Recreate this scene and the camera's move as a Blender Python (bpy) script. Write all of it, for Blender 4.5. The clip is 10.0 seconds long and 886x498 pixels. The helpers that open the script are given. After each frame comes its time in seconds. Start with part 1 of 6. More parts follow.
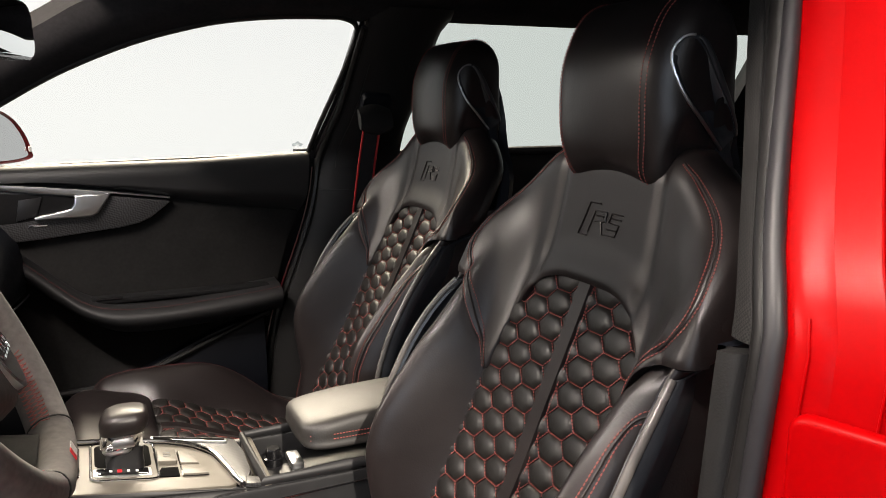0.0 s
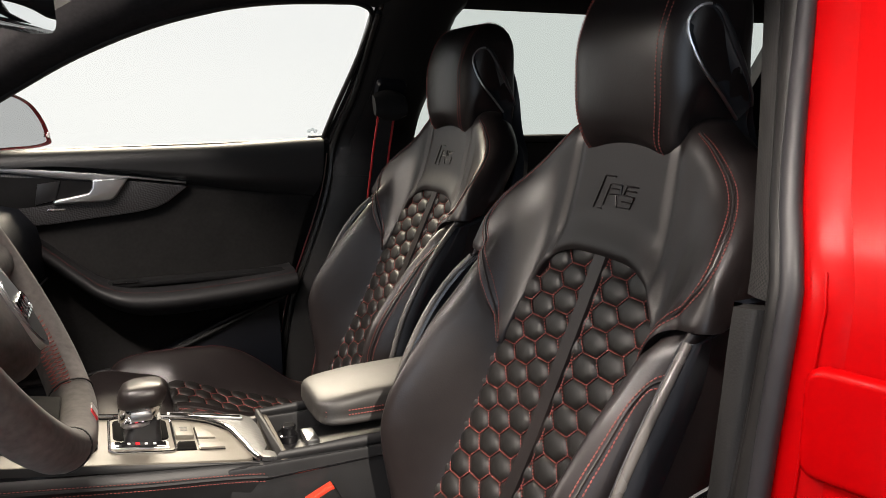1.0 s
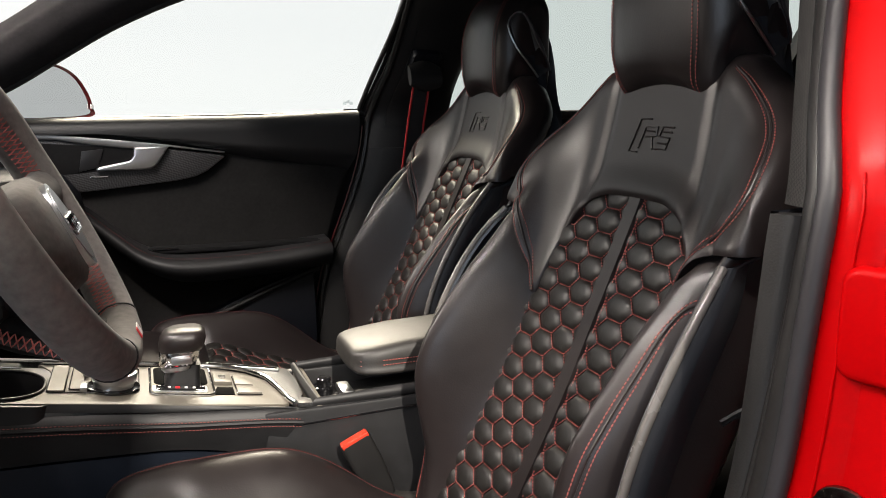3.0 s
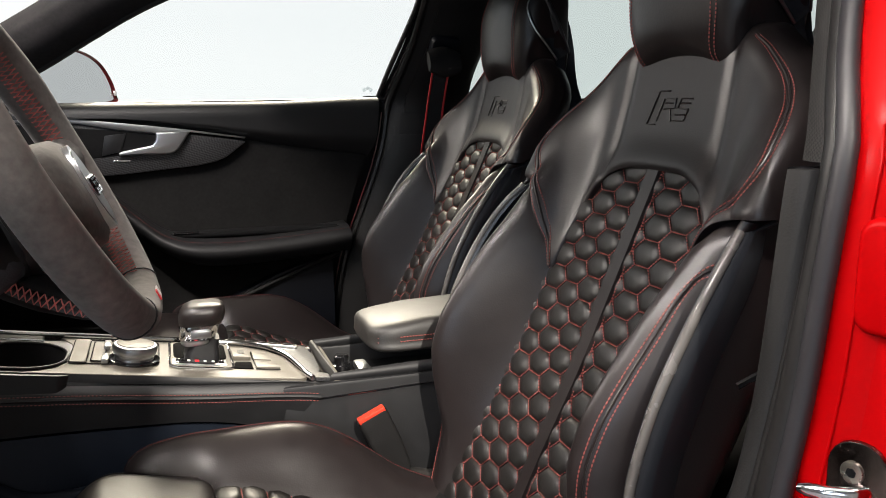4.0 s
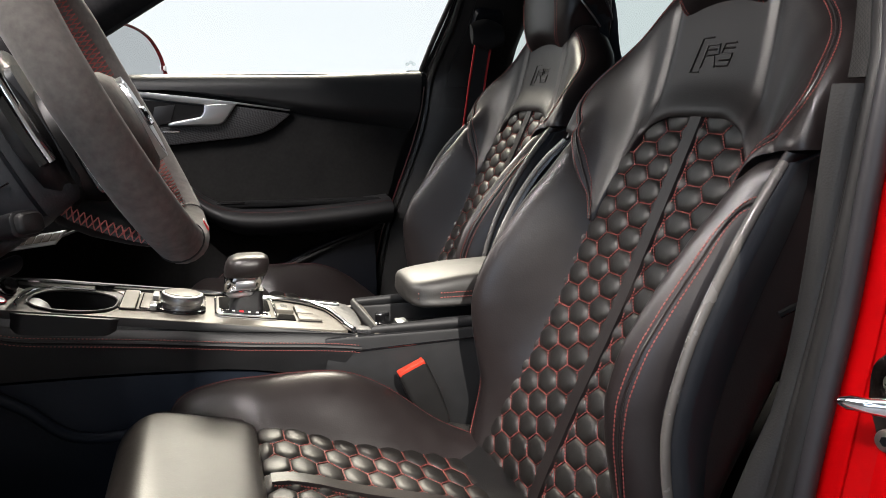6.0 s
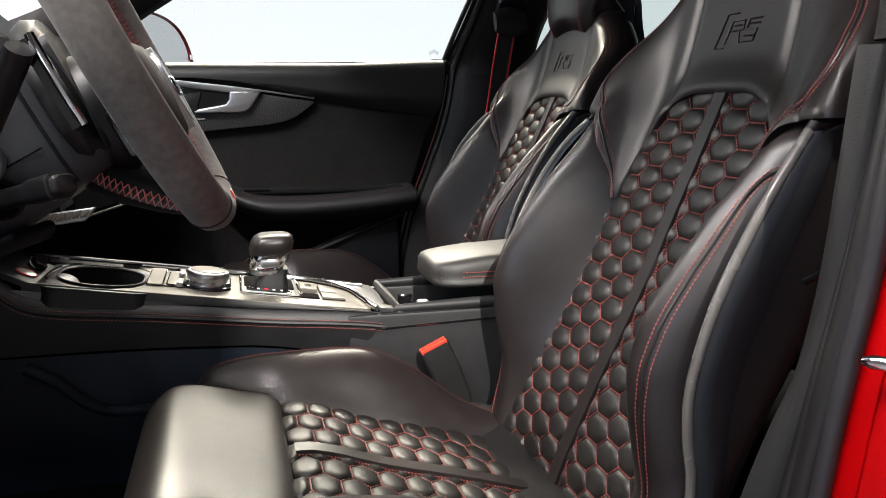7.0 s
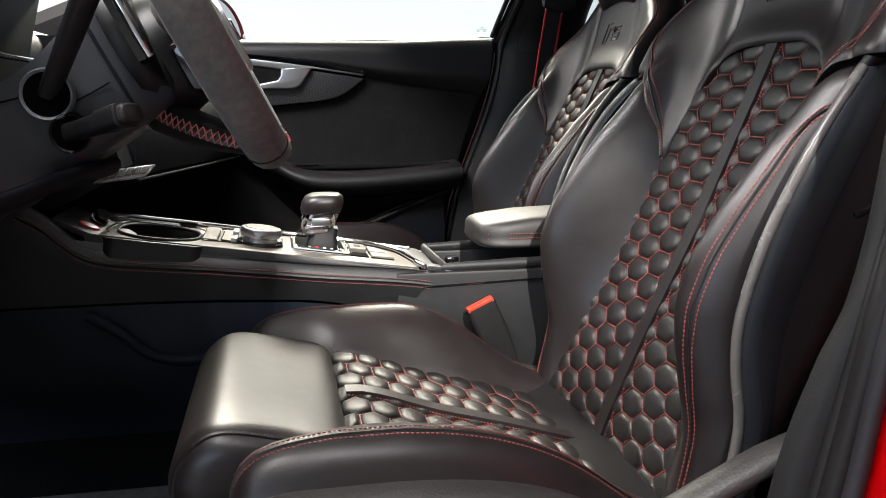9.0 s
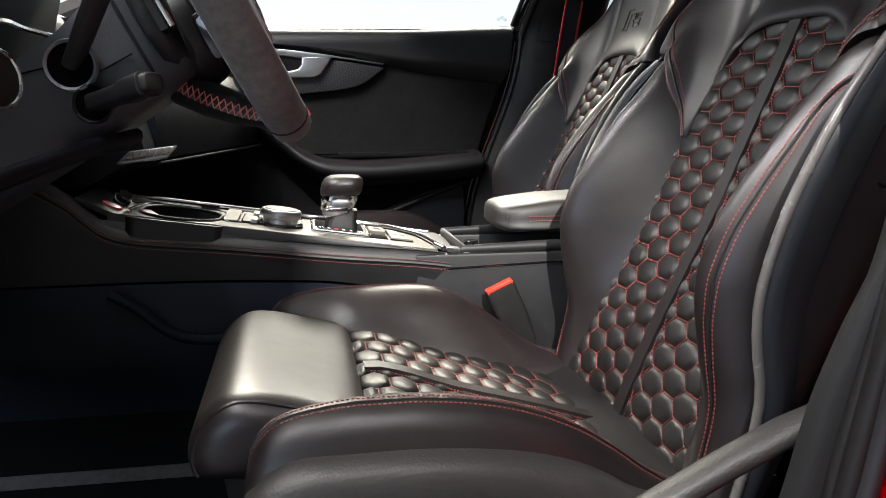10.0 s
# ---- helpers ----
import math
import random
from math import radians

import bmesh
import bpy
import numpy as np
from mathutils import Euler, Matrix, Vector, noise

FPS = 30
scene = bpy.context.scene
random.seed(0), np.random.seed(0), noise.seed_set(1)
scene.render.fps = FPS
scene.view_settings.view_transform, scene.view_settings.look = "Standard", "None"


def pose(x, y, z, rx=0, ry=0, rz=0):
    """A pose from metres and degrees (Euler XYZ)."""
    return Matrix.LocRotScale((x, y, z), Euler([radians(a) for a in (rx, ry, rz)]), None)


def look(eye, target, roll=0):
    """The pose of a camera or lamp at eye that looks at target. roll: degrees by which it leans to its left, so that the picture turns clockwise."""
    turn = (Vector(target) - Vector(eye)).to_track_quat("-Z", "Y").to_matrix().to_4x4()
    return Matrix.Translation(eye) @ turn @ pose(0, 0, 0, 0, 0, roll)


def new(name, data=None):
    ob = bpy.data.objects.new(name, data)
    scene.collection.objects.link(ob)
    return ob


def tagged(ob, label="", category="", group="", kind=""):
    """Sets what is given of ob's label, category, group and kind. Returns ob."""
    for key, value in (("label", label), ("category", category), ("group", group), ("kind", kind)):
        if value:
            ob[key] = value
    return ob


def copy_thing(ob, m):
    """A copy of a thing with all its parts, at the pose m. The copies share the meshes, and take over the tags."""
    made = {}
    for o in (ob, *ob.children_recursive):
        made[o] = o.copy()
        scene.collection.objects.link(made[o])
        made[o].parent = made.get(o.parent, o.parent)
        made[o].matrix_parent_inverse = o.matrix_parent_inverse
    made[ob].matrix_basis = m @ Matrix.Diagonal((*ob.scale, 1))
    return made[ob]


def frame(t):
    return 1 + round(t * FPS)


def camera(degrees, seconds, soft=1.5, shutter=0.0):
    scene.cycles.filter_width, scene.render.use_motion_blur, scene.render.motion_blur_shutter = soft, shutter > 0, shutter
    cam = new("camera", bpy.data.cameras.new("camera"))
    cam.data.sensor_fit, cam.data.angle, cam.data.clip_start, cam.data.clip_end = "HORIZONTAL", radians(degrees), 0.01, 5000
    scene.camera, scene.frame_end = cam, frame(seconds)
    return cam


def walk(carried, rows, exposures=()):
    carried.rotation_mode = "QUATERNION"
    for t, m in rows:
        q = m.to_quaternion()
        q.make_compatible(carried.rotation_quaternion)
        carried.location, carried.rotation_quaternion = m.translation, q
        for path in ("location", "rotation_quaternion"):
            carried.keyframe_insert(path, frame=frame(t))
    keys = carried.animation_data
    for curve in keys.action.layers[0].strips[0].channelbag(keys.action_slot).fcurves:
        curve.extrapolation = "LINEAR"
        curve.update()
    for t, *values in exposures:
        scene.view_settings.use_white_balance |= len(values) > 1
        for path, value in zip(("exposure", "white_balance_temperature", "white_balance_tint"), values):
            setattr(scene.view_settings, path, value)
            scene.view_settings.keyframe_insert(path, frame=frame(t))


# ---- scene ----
cam = camera(57.9, 10.0, soft=0.9)
METRES, EYE, TILT, LEAN, TURN = 0.33, 1.15, -10.6, 0.0, -24.0
ROWS = [
    (0.0, 0.0, 0.0, 0.0, 0.0, 0.0, -0.0),
    (0.5, -0.0056, -0.0046, -0.0508, 0.45, 0.01, -0.07),
    (1.0, -0.0113, -0.0158, -0.1001, 0.88, 0.0, -0.16),
    (1.5, -0.0176, -0.026, -0.1557, 1.37, 0.04, -0.26),
    (2.0, -0.023, -0.0395, -0.2114, 1.9, 0.06, -0.36),
    (2.5, -0.0267, -0.0463, -0.2663, 2.49, 0.09, -0.47),
    (4.0, -0.0084, -0.0537, -0.4265, 4.58, 0.16, -0.87),
    (4.5, -0.0077, -0.0637, -0.4755, 5.27, 0.16, -1.02),
    (5.0, -0.0068, -0.0715, -0.5228, 5.99, 0.15, -1.18),
    (5.5, -0.0014, -0.0739, -0.5731, 6.77, 0.12, -1.29),
    (7.0, 0.0014, -0.0981, -0.7154, 9.07, 0.09, -1.77),
    (7.5, 0.0006, -0.1139, -0.7569, 9.86, 0.06, -1.9),
    (8.0, -0.0046, -0.1292, -0.8046, 10.63, 0.05, -2.04),
    (8.5, -0.004, -0.139, -0.8552, 11.42, 0.03, -2.17),
    (9.0, -0.001, -0.1409, -0.8997, 12.2, 0.03, -2.29),
    (9.5, 0.0005, -0.1375, -0.9372, 12.86, -0.0, -2.39),
    (10.0, 0.0045, -0.1383, -0.981, 13.61, -0.02, -2.51),
]
walk(cam, [(t, pose(0, 0, EYE, TILT, LEAN, TURN) @ pose(METRES * x, METRES * y, METRES * z, 90 + pitch, roll, yaw)) for t, x, y, z, yaw, pitch, roll in ROWS],
     exposures=[(0.0, 0.08, 6550, 10), (2.5, 0.10, 6430, 9), (5.0, 0.15, 6150, 8), (7.5, 0.22, 6000, 8), (10.0, 0.32, 5880, 7)])

# ---- light ----
world = bpy.data.worlds.new("showroom_air")
scene.world = world
world.use_nodes = True
world.node_tree.nodes["Background"].inputs["Color"].default_value = (0.92, 0.97, 1.0, 1)
world.node_tree.nodes["Background"].inputs["Strength"].default_value = 0.05
scene.view_settings.exposure = 0.0


def area_lamp(name, eye, target, size_x, size_y, watts, colour):
    data = bpy.data.lights.new(name, "AREA")
    data.shape, data.size, data.size_y, data.energy, data.color = "RECTANGLE", size_x, size_y, watts, colour
    ob = new(name, data)
    ob.matrix_world = look(eye, target)
    return ob


for k in range(3):
    area_lamp("ceiling_tube", (-2.6, -0.4 - 0.75 * k, 3.2), (0.2, 0.75, 0.7), 2.2, 0.07, 6, (0.97, 0.97, 1.0))
for k in range(5):
    area_lamp("ceiling_spot", (-2.15 + 0.27 * k, 0.9 - 0.33 * k, 3.6), (0.2, 0.8, 0.6), 0.14, 0.14, 36, (1.0, 0.89, 0.80))
area_lamp("ceiling_lamp_bonnet", (-4.0, 2.7, 3.0), (0.5, 0.8, 1.0), 2.4, 0.5, 150, (1.0, 0.89, 0.80))
area_lamp("showroom_window", (-3.3, -4.0, 2.0), (0.5, 1.1, 0.9), 2.4, 2.0, 52, (0.74, 0.85, 1.0))
track = bpy.data.lights.new("track_spot", "SPOT")
track.energy, track.color, track.spot_size, track.spot_blend, track.shadow_soft_size = 1150, (1.0, 0.90, 0.78), radians(7.0), 0.4, 0.03
new("track_spot", track).matrix_world = look((0.30, -2.6, 3.4), (0.22, 1.08, 0.55))
area_lamp("ceiling_lamp_door", (-0.4, -0.5, 3.7), (0.2, 0.55, 0.7), 2.4, 0.25, 62, (1.0, 0.89, 0.84))
area_lamp("ceiling_lamp_far", (0.2, 4.9, 3.6), (0.2, 1.0, 0.7), 3.0, 0.9, 560, (1.0, 0.87, 0.68))


# ---- materials ----
def material(name, colour, rough=0.5, metal=0.0, coat=0.0, sheen=0.0, spec=0.5):
    m = bpy.data.materials.new(name)
    m.use_nodes = True
    b = m.node_tree.nodes["Principled BSDF"]
    b.inputs["Base Color"].default_value = (*colour, 1)
    b.inputs["Roughness"].default_value = rough
    b.inputs["Metallic"].default_value = metal
    b.inputs["Coat Weight"].default_value = coat
    b.inputs["Coat Roughness"].default_value = 0.03
    b.inputs["Sheen Weight"].default_value = sheen
    b.inputs["Specular IOR Level"].default_value = spec
    return m


def node(m, kind, **values):
    n = m.node_tree.nodes.new(kind)
    for key, value in values.items():
        n.inputs[key].default_value = value
    return n


def wire(m, a, out, b, into):
    m.node_tree.links.new(a.outputs[out], b.inputs[into])


def vary(m, colour, amount, scale, rough=None, rough_amount=0.08):
    """Broad and fine variation of the colour and the gloss."""
    b = m.node_tree.nodes["Principled BSDF"]
    co = node(m, "ShaderNodeTexCoord")
    n1 = node(m, "ShaderNodeTexNoise", Scale=scale, Detail=4.0)
    n2 = node(m, "ShaderNodeTexNoise", Scale=scale * 9, Detail=3.0)
    wire(m, co, "Object", n1, "Vector")
    wire(m, co, "Object", n2, "Vector")
    mix = node(m, "ShaderNodeMath")
    mix.operation = "ADD"
    wire(m, n1, "Fac", mix, 0)
    wire(m, n2, "Fac", mix, 1)
    ramp = node(m, "ShaderNodeMapRange", **{"From Min": 0.6, "From Max": 1.4, "To Min": 1 - amount, "To Max": 1 + amount})
    wire(m, mix, "Value", ramp, "Value")
    mul = node(m, "ShaderNodeVectorMath")
    mul.operation = "SCALE"
    mul.inputs[0].default_value = colour
    wire(m, ramp, "Result", mul, "Scale")
    wire(m, mul, "Vector", b, "Base Color")
    if rough is not None:
        rr = node(m, "ShaderNodeMapRange", **{"From Min": 0.6, "From Max": 1.4, "To Min": rough - rough_amount, "To Max": rough + rough_amount})
        wire(m, mix, "Value", rr, "Value")
        wire(m, rr, "Result", b, "Roughness")
    return co


def grain(m, co, scale, strength, distance, voronoi=True, stretch=None):
    b = m.node_tree.nodes["Principled BSDF"]
    tex = node(m, "ShaderNodeTexVoronoi" if voronoi else "ShaderNodeTexNoise", Scale=scale)
    if stretch:
        mp = node(m, "ShaderNodeMapping")
        mp.inputs["Scale"].default_value = stretch
        wire(m, co, "Object", mp, "Vector")
        wire(m, mp, "Vector", tex, "Vector")
    else:
        wire(m, co, "Object", tex, "Vector")
    bump = node(m, "ShaderNodeBump", Strength=strength, Distance=distance)
    wire(m, tex, "Distance" if voronoi else "Fac", bump, "Height")
    wire(m, bump, "Normal", b, "Normal")
    return bump


def leather(name, colour, rough, scale=420.0, strength=0.11, wrinkles=0.06):
    m = material(name, colour, rough)
    co = vary(m, colour, 0.18, 6.0, rough, 0.05)
    bump = grain(m, co, scale, strength, 0.0006)
    soft = node(m, "ShaderNodeTexNoise", Scale=22.0, Detail=3.0, Distortion=0.8)
    wire(m, co, "Object", soft, "Vector")
    b2 = node(m, "ShaderNodeBump", Strength=wrinkles, Distance=0.004)
    wire(m, soft, "Fac", b2, "Height")
    wire(m, b2, "Normal", bump, "Normal")
    return m


def grained_plastic(name, colour, rough, scale=500.0, strength=0.25, spec=0.5):
    m = material(name, colour, rough, spec=spec)
    co = vary(m, colour, 0.12, 5.0, rough, 0.05)
    grain(m, co, scale, strength, 0.0005)
    return m


def suede(name, colour, sheen=0.3):
    m = material(name, colour, 0.88, sheen=sheen, spec=0.2)
    co = vary(m, colour, 0.32, 16.0)
    grain(m, co, 900.0, 0.25, 0.0004, voronoi=False)
    return m


def twill(name):
    """Carbon fibre under clear lacquer: two crossed sets of bands."""
    m = material(name, (0.02, 0.02, 0.022), 0.5, coat=0.12)
    b = m.node_tree.nodes["Principled BSDF"]
    co = node(m, "ShaderNodeTexCoord")
    mp = node(m, "ShaderNodeMapping")
    mp.inputs["Rotation"].default_value = (0.6, 0.7, 0.5)
    wire(m, co, "Object", mp, "Vector")
    ch = node(m, "ShaderNodeTexChecker", Scale=330.0, Color1=(0.010, 0.010, 0.011, 1), Color2=(0.045, 0.045, 0.048, 1))
    wire(m, mp, "Vector", ch, "Vector")
    wire(m, ch, "Color", b, "Base Color")
    bump = node(m, "ShaderNodeBump", Strength=0.15, Distance=0.0003)
    wire(m, ch, "Fac", bump, "Height")
    wire(m, bump, "Normal", b, "Normal")
    return m


BLACK_LEATHER = leather("black_nappa_leather", (0.0152, 0.0115, 0.0114), 0.38)
ARM_LEATHER = leather("armrest_leather", (0.022, 0.020, 0.0185), 0.50)
QUILT_LEATHER = leather("quilted_leather", (0.012, 0.0108, 0.010), 0.45, wrinkles=0.2)
QUILT_BASE = leather("quilt_ground", (0.045, 0.012, 0.010), 0.6)
DASH_LEATHER = leather("dash_leather", (0.012, 0.012, 0.013), 0.5)
BLACK_PLASTIC = grained_plastic("black_grained_plastic", (0.013, 0.0125, 0.0125), 0.52, spec=0.32)
VALANCE_PLASTIC = grained_plastic("grained_trim_plastic", (0.030, 0.028, 0.026), 0.48, 330.0, 0.55)
DARK_PLASTIC = grained_plastic("dark_blue_black_plastic", (0.004, 0.005, 0.008), 0.5, spec=0.25)
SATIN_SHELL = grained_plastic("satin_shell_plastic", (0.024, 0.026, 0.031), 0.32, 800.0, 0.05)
# paler copy of the shell plastic: the edge's highlight put into its colour
SHELL_LIP = grained_plastic("shell_edge_highlight", (0.12, 0.112, 0.105), 0.26, 800.0, 0.03)
COLUMN_PLASTIC = grained_plastic("column_plastic", (0.034, 0.037, 0.043), 0.5)
CONSOLE_BLUE = grained_plastic("blue_black_console_plastic", (0.009, 0.013, 0.022), 0.55, spec=0.25)
# metal for the strip that stands in for a highlight beside the headrest recess
EDGE_GLINT = material("edge_glint_metal", (0.10, 0.10, 0.105), 0.35, 0.7)
SOCKET_RING = material("satin_socket_ring", (0.24, 0.25, 0.27), 0.42, 0.2)
SATIN_RING = material("satin_grey_ring", (0.30, 0.30, 0.31), 0.32, 0.8)
# shade of gaps, sockets and hollows as a colour; also the instrument surround
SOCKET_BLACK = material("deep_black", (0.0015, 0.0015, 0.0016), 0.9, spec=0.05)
DISPLAY = material("display_cover", (0.004, 0.006, 0.010), 0.55, spec=0.2)
MATT_BLACK = grained_plastic("matt_black_plastic", (0.008, 0.008, 0.009), 0.42, 700.0, 0.1)
GLOSS_BLACK = material("gloss_black", (0.008, 0.008, 0.009), 0.12, coat=0.6)
RUBBER = grained_plastic("seal_rubber", (0.010, 0.009, 0.0088), 0.46, 300.0, 0.06, spec=0.4)
SEAL_GREY = grained_plastic("grey_seal_lip", (0.020, 0.0185, 0.021), 0.48, 300.0, 0.06, spec=0.45)
HEADLINING = suede("black_headlining", (0.020, 0.0185, 0.0195), 0.02)
ALCANTARA = suede("dark_grey_suede", (0.135, 0.125, 0.117), 0.15)
HUB_LEATHER = suede("hub_leather", (0.095, 0.089, 0.083), 0.1)
DULL_THREAD = material("dull_red_thread", (0.13, 0.022, 0.020), 0.7)
DOOR_SUEDE = suede("black_door_suede", (0.012, 0.0115, 0.0115), 0.04)
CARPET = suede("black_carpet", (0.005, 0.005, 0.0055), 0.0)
CHROME = material("chrome", (0.72, 0.72, 0.74), 0.12, 1.0)
SATIN_METAL = material("satin_aluminium", (0.55, 0.56, 0.58), 0.30, 1.0)
STEEL = material("zinc_steel", (0.5, 0.47, 0.42), 0.30, 1.0)
vary(STEEL, (0.5, 0.47, 0.42), 0.15, 40.0, 0.30)
DARK_STEEL = material("dark_polished_steel", (0.16, 0.13, 0.12), 0.22, 1.0)
vary(DARK_STEEL, (0.16, 0.13, 0.12), 0.3, 30.0, 0.22)
CONSOLE_PLATE = grained_plastic("soft_touch_console_plate", (0.120, 0.108, 0.088), 0.46, 700.0, 0.12)
RED_THREAD = material("red_thread", (0.31, 0.080, 0.068), 0.6)
vary(RED_THREAD, (0.31, 0.080, 0.068), 0.3, 300.0)
RED_EDGE = material("red_webbing_edge", (0.45, 0.012, 0.015), 0.6)
vary(RED_EDGE, (0.45, 0.012, 0.015), 0.2, 200.0)
BELT = grained_plastic("black_webbing", (0.012, 0.012, 0.013), 0.7, 600.0, 0.3)
WOVEN = material("black_woven_cover", (0.012, 0.012, 0.012), 0.75, spec=0.3)
weave_at = node(WOVEN, "ShaderNodeTexCoord")
weave = node(WOVEN, "ShaderNodeTexChecker", Scale=560.0, Color1=(0.005, 0.005, 0.005, 1), Color2=(0.030, 0.028, 0.027, 1))
wire(WOVEN, weave_at, "Object", weave, "Vector")
wire(WOVEN, weave, "Color", WOVEN.node_tree.nodes["Principled BSDF"], "Base Color")
weave_bump = node(WOVEN, "ShaderNodeBump", Strength=0.6, Distance=0.0008)
wire(WOVEN, weave, "Fac", weave_bump, "Height")
wire(WOVEN, weave_bump, "Normal", WOVEN.node_tree.nodes["Principled BSDF"], "Normal")
BUCKLE_RED = material("buckle_red", (0.62, 0.045, 0.02), 0.4)
vary(BUCKLE_RED, (0.62, 0.045, 0.02), 0.1, 60.0)
RED_PAINT = material("red_car_paint", (0.37, 0.0001, 0.0010), 0.45, coat=0.10, spec=0.05)
RED_PAINT.node_tree.nodes["Principled BSDF"].inputs["Coat Roughness"].default_value = 0.22
vary(RED_PAINT, (0.37, 0.0001, 0.0010), 0.05, 3.0)
MAROON = material("dark_red_mirror_paint", (0.10, 0.004, 0.006), 0.3, coat=1.0)
MIRROR = material("mirror_glass", (0.85, 0.87, 0.88), 0.01, 1.0)
CARBON = twill("carbon_fibre")
WHITE_PRINT = material("white_print", (0.7, 0.7, 0.7), 0.5)
RED_PRINT = material("red_print", (0.6, 0.02, 0.03), 0.5)


def glass_material(name, colour):
    m = bpy.data.materials.new(name)
    m.use_nodes = True
    t = m.node_tree
    t.nodes.clear()
    out = t.nodes.new("ShaderNodeOutputMaterial")
    mix = t.nodes.new("ShaderNodeMixShader")
    clear = t.nodes.new("ShaderNodeBsdfTransparent")
    clear.inputs["Color"].default_value = colour
    gloss = t.nodes.new("ShaderNodeBsdfGlossy")
    gloss.inputs["Roughness"].default_value = 0.02
    fres = t.nodes.new("ShaderNodeFresnel")
    t.links.new(fres.outputs[0], mix.inputs[0])
    t.links.new(clear.outputs[0], mix.inputs[1])
    t.links.new(gloss.outputs[0], mix.inputs[2])
    t.links.new(mix.outputs[0], out.inputs[0])
    return m


GLASS = glass_material("window_glass", (0.96, 0.98, 0.98, 1))
DARK_GLASS = glass_material("dark_window_glass", (0.12, 0.13, 0.13, 1))
TINTED_GLASS = glass_material("tinted_window_glass", (0.66, 0.72, 0.70, 1))


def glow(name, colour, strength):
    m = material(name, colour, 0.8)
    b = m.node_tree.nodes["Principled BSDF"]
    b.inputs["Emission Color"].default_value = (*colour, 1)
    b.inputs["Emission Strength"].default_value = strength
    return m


# the wall's brightness is emitted by the surface, no lamp lights it
BACKDROP = glow("glowing_white_wall", (0.10, 0.10, 0.098), 8.2)
# emission added so that the mirror reflects a bright wall
GLOW_END_WALL = glow("glowing_white_end_wall", (0.10, 0.10, 0.10), 4.0)
CONCRETE = material("polished_floor", (0.20, 0.20, 0.205), 0.35)
vary(CONCRETE, (0.20, 0.20, 0.205), 0.12, 1.5, 0.35)
WHITE_WALL = material("white_showroom_paint", (0.22, 0.225, 0.23), 0.7)
vary(WHITE_WALL, (0.22, 0.225, 0.23), 0.04, 1.0)

# ---- building blocks ----
ORIGIN = {}


def V(*a):
    return Vector(a)


def crv(*pts):
    """A smooth curve y(x) through points (x, y), with no overshoot."""
    xs = np.array([p[0] for p in pts], float)
    ys = np.array([p[1] for p in pts], float)
    h = np.diff(xs)
    d = np.diff(ys) / h
    m = np.zeros(len(xs))
    m[0], m[-1] = d[0], d[-1]
    for i in range(1, len(xs) - 1):
        if d[i - 1] * d[i] > 0:
            w1, w2 = 2 * h[i] + h[i - 1], h[i] + 2 * h[i - 1]
            m[i] = (w1 + w2) / (w1 / d[i - 1] + w2 / d[i])

    def f(x):
        x = min(max(x, xs[0]), xs[-1])
        i = min(int(np.searchsorted(xs, x, "right")) - 1, len(h) - 1)
        t = (x - xs[i]) / h[i]
        return float((1 + 2 * t) * (1 - t) ** 2 * ys[i] + t * (1 - t) ** 2 * h[i] * m[i] + t * t * (3 - 2 * t) * ys[i + 1] + t * t * (t - 1) * h[i] * m[i + 1])
    return f


def step(a, b, x):
    t = min(max((x - a) / (b - a), 0), 1)
    return t * t * (3 - 2 * t)


def span(a, b, n):
    return [a + (b - a) * i / (n - 1) for i in range(n)]


def thing(name, origin, label, category, group="", kind=""):
    ob = new(name)
    ob.empty_display_size = 0.05
    ob.location = origin
    ORIGIN[ob] = Vector(origin)
    return tagged(ob, label, category, group, kind)


def part(name, bm, mat, parent=None, label="", sharp=38, normals=True):
    if normals:
        bmesh.ops.recalc_face_normals(bm, faces=bm.faces)
    me = bpy.data.meshes.new(name)
    o = ORIGIN[parent] if parent else Vector((0, 0, 0))
    bmesh.ops.translate(bm, verts=bm.verts, vec=-o)
    bm.to_mesh(me)
    bm.free()
    for p in me.polygons:
        p.use_smooth = True
    me.set_sharp_from_angle(angle=radians(sharp))
    me.materials.append(mat)
    ob = new(name, me)
    ORIGIN[ob] = o
    if parent:
        ob.parent = parent
    return tagged(ob, label)


def single(name, bm, mat, label, category, group="", kind="", sharp=38):
    """A thing of one mesh."""
    return tagged(part(name, bm, mat, None, "", sharp), label, category, group, kind)


def weld(*bms):
    out = bmesh.new()
    for b in bms:
        me = bpy.data.meshes.new("tmp")
        b.to_mesh(me)
        b.free()
        out.from_mesh(me)
        bpy.data.meshes.remove(me)
    return out


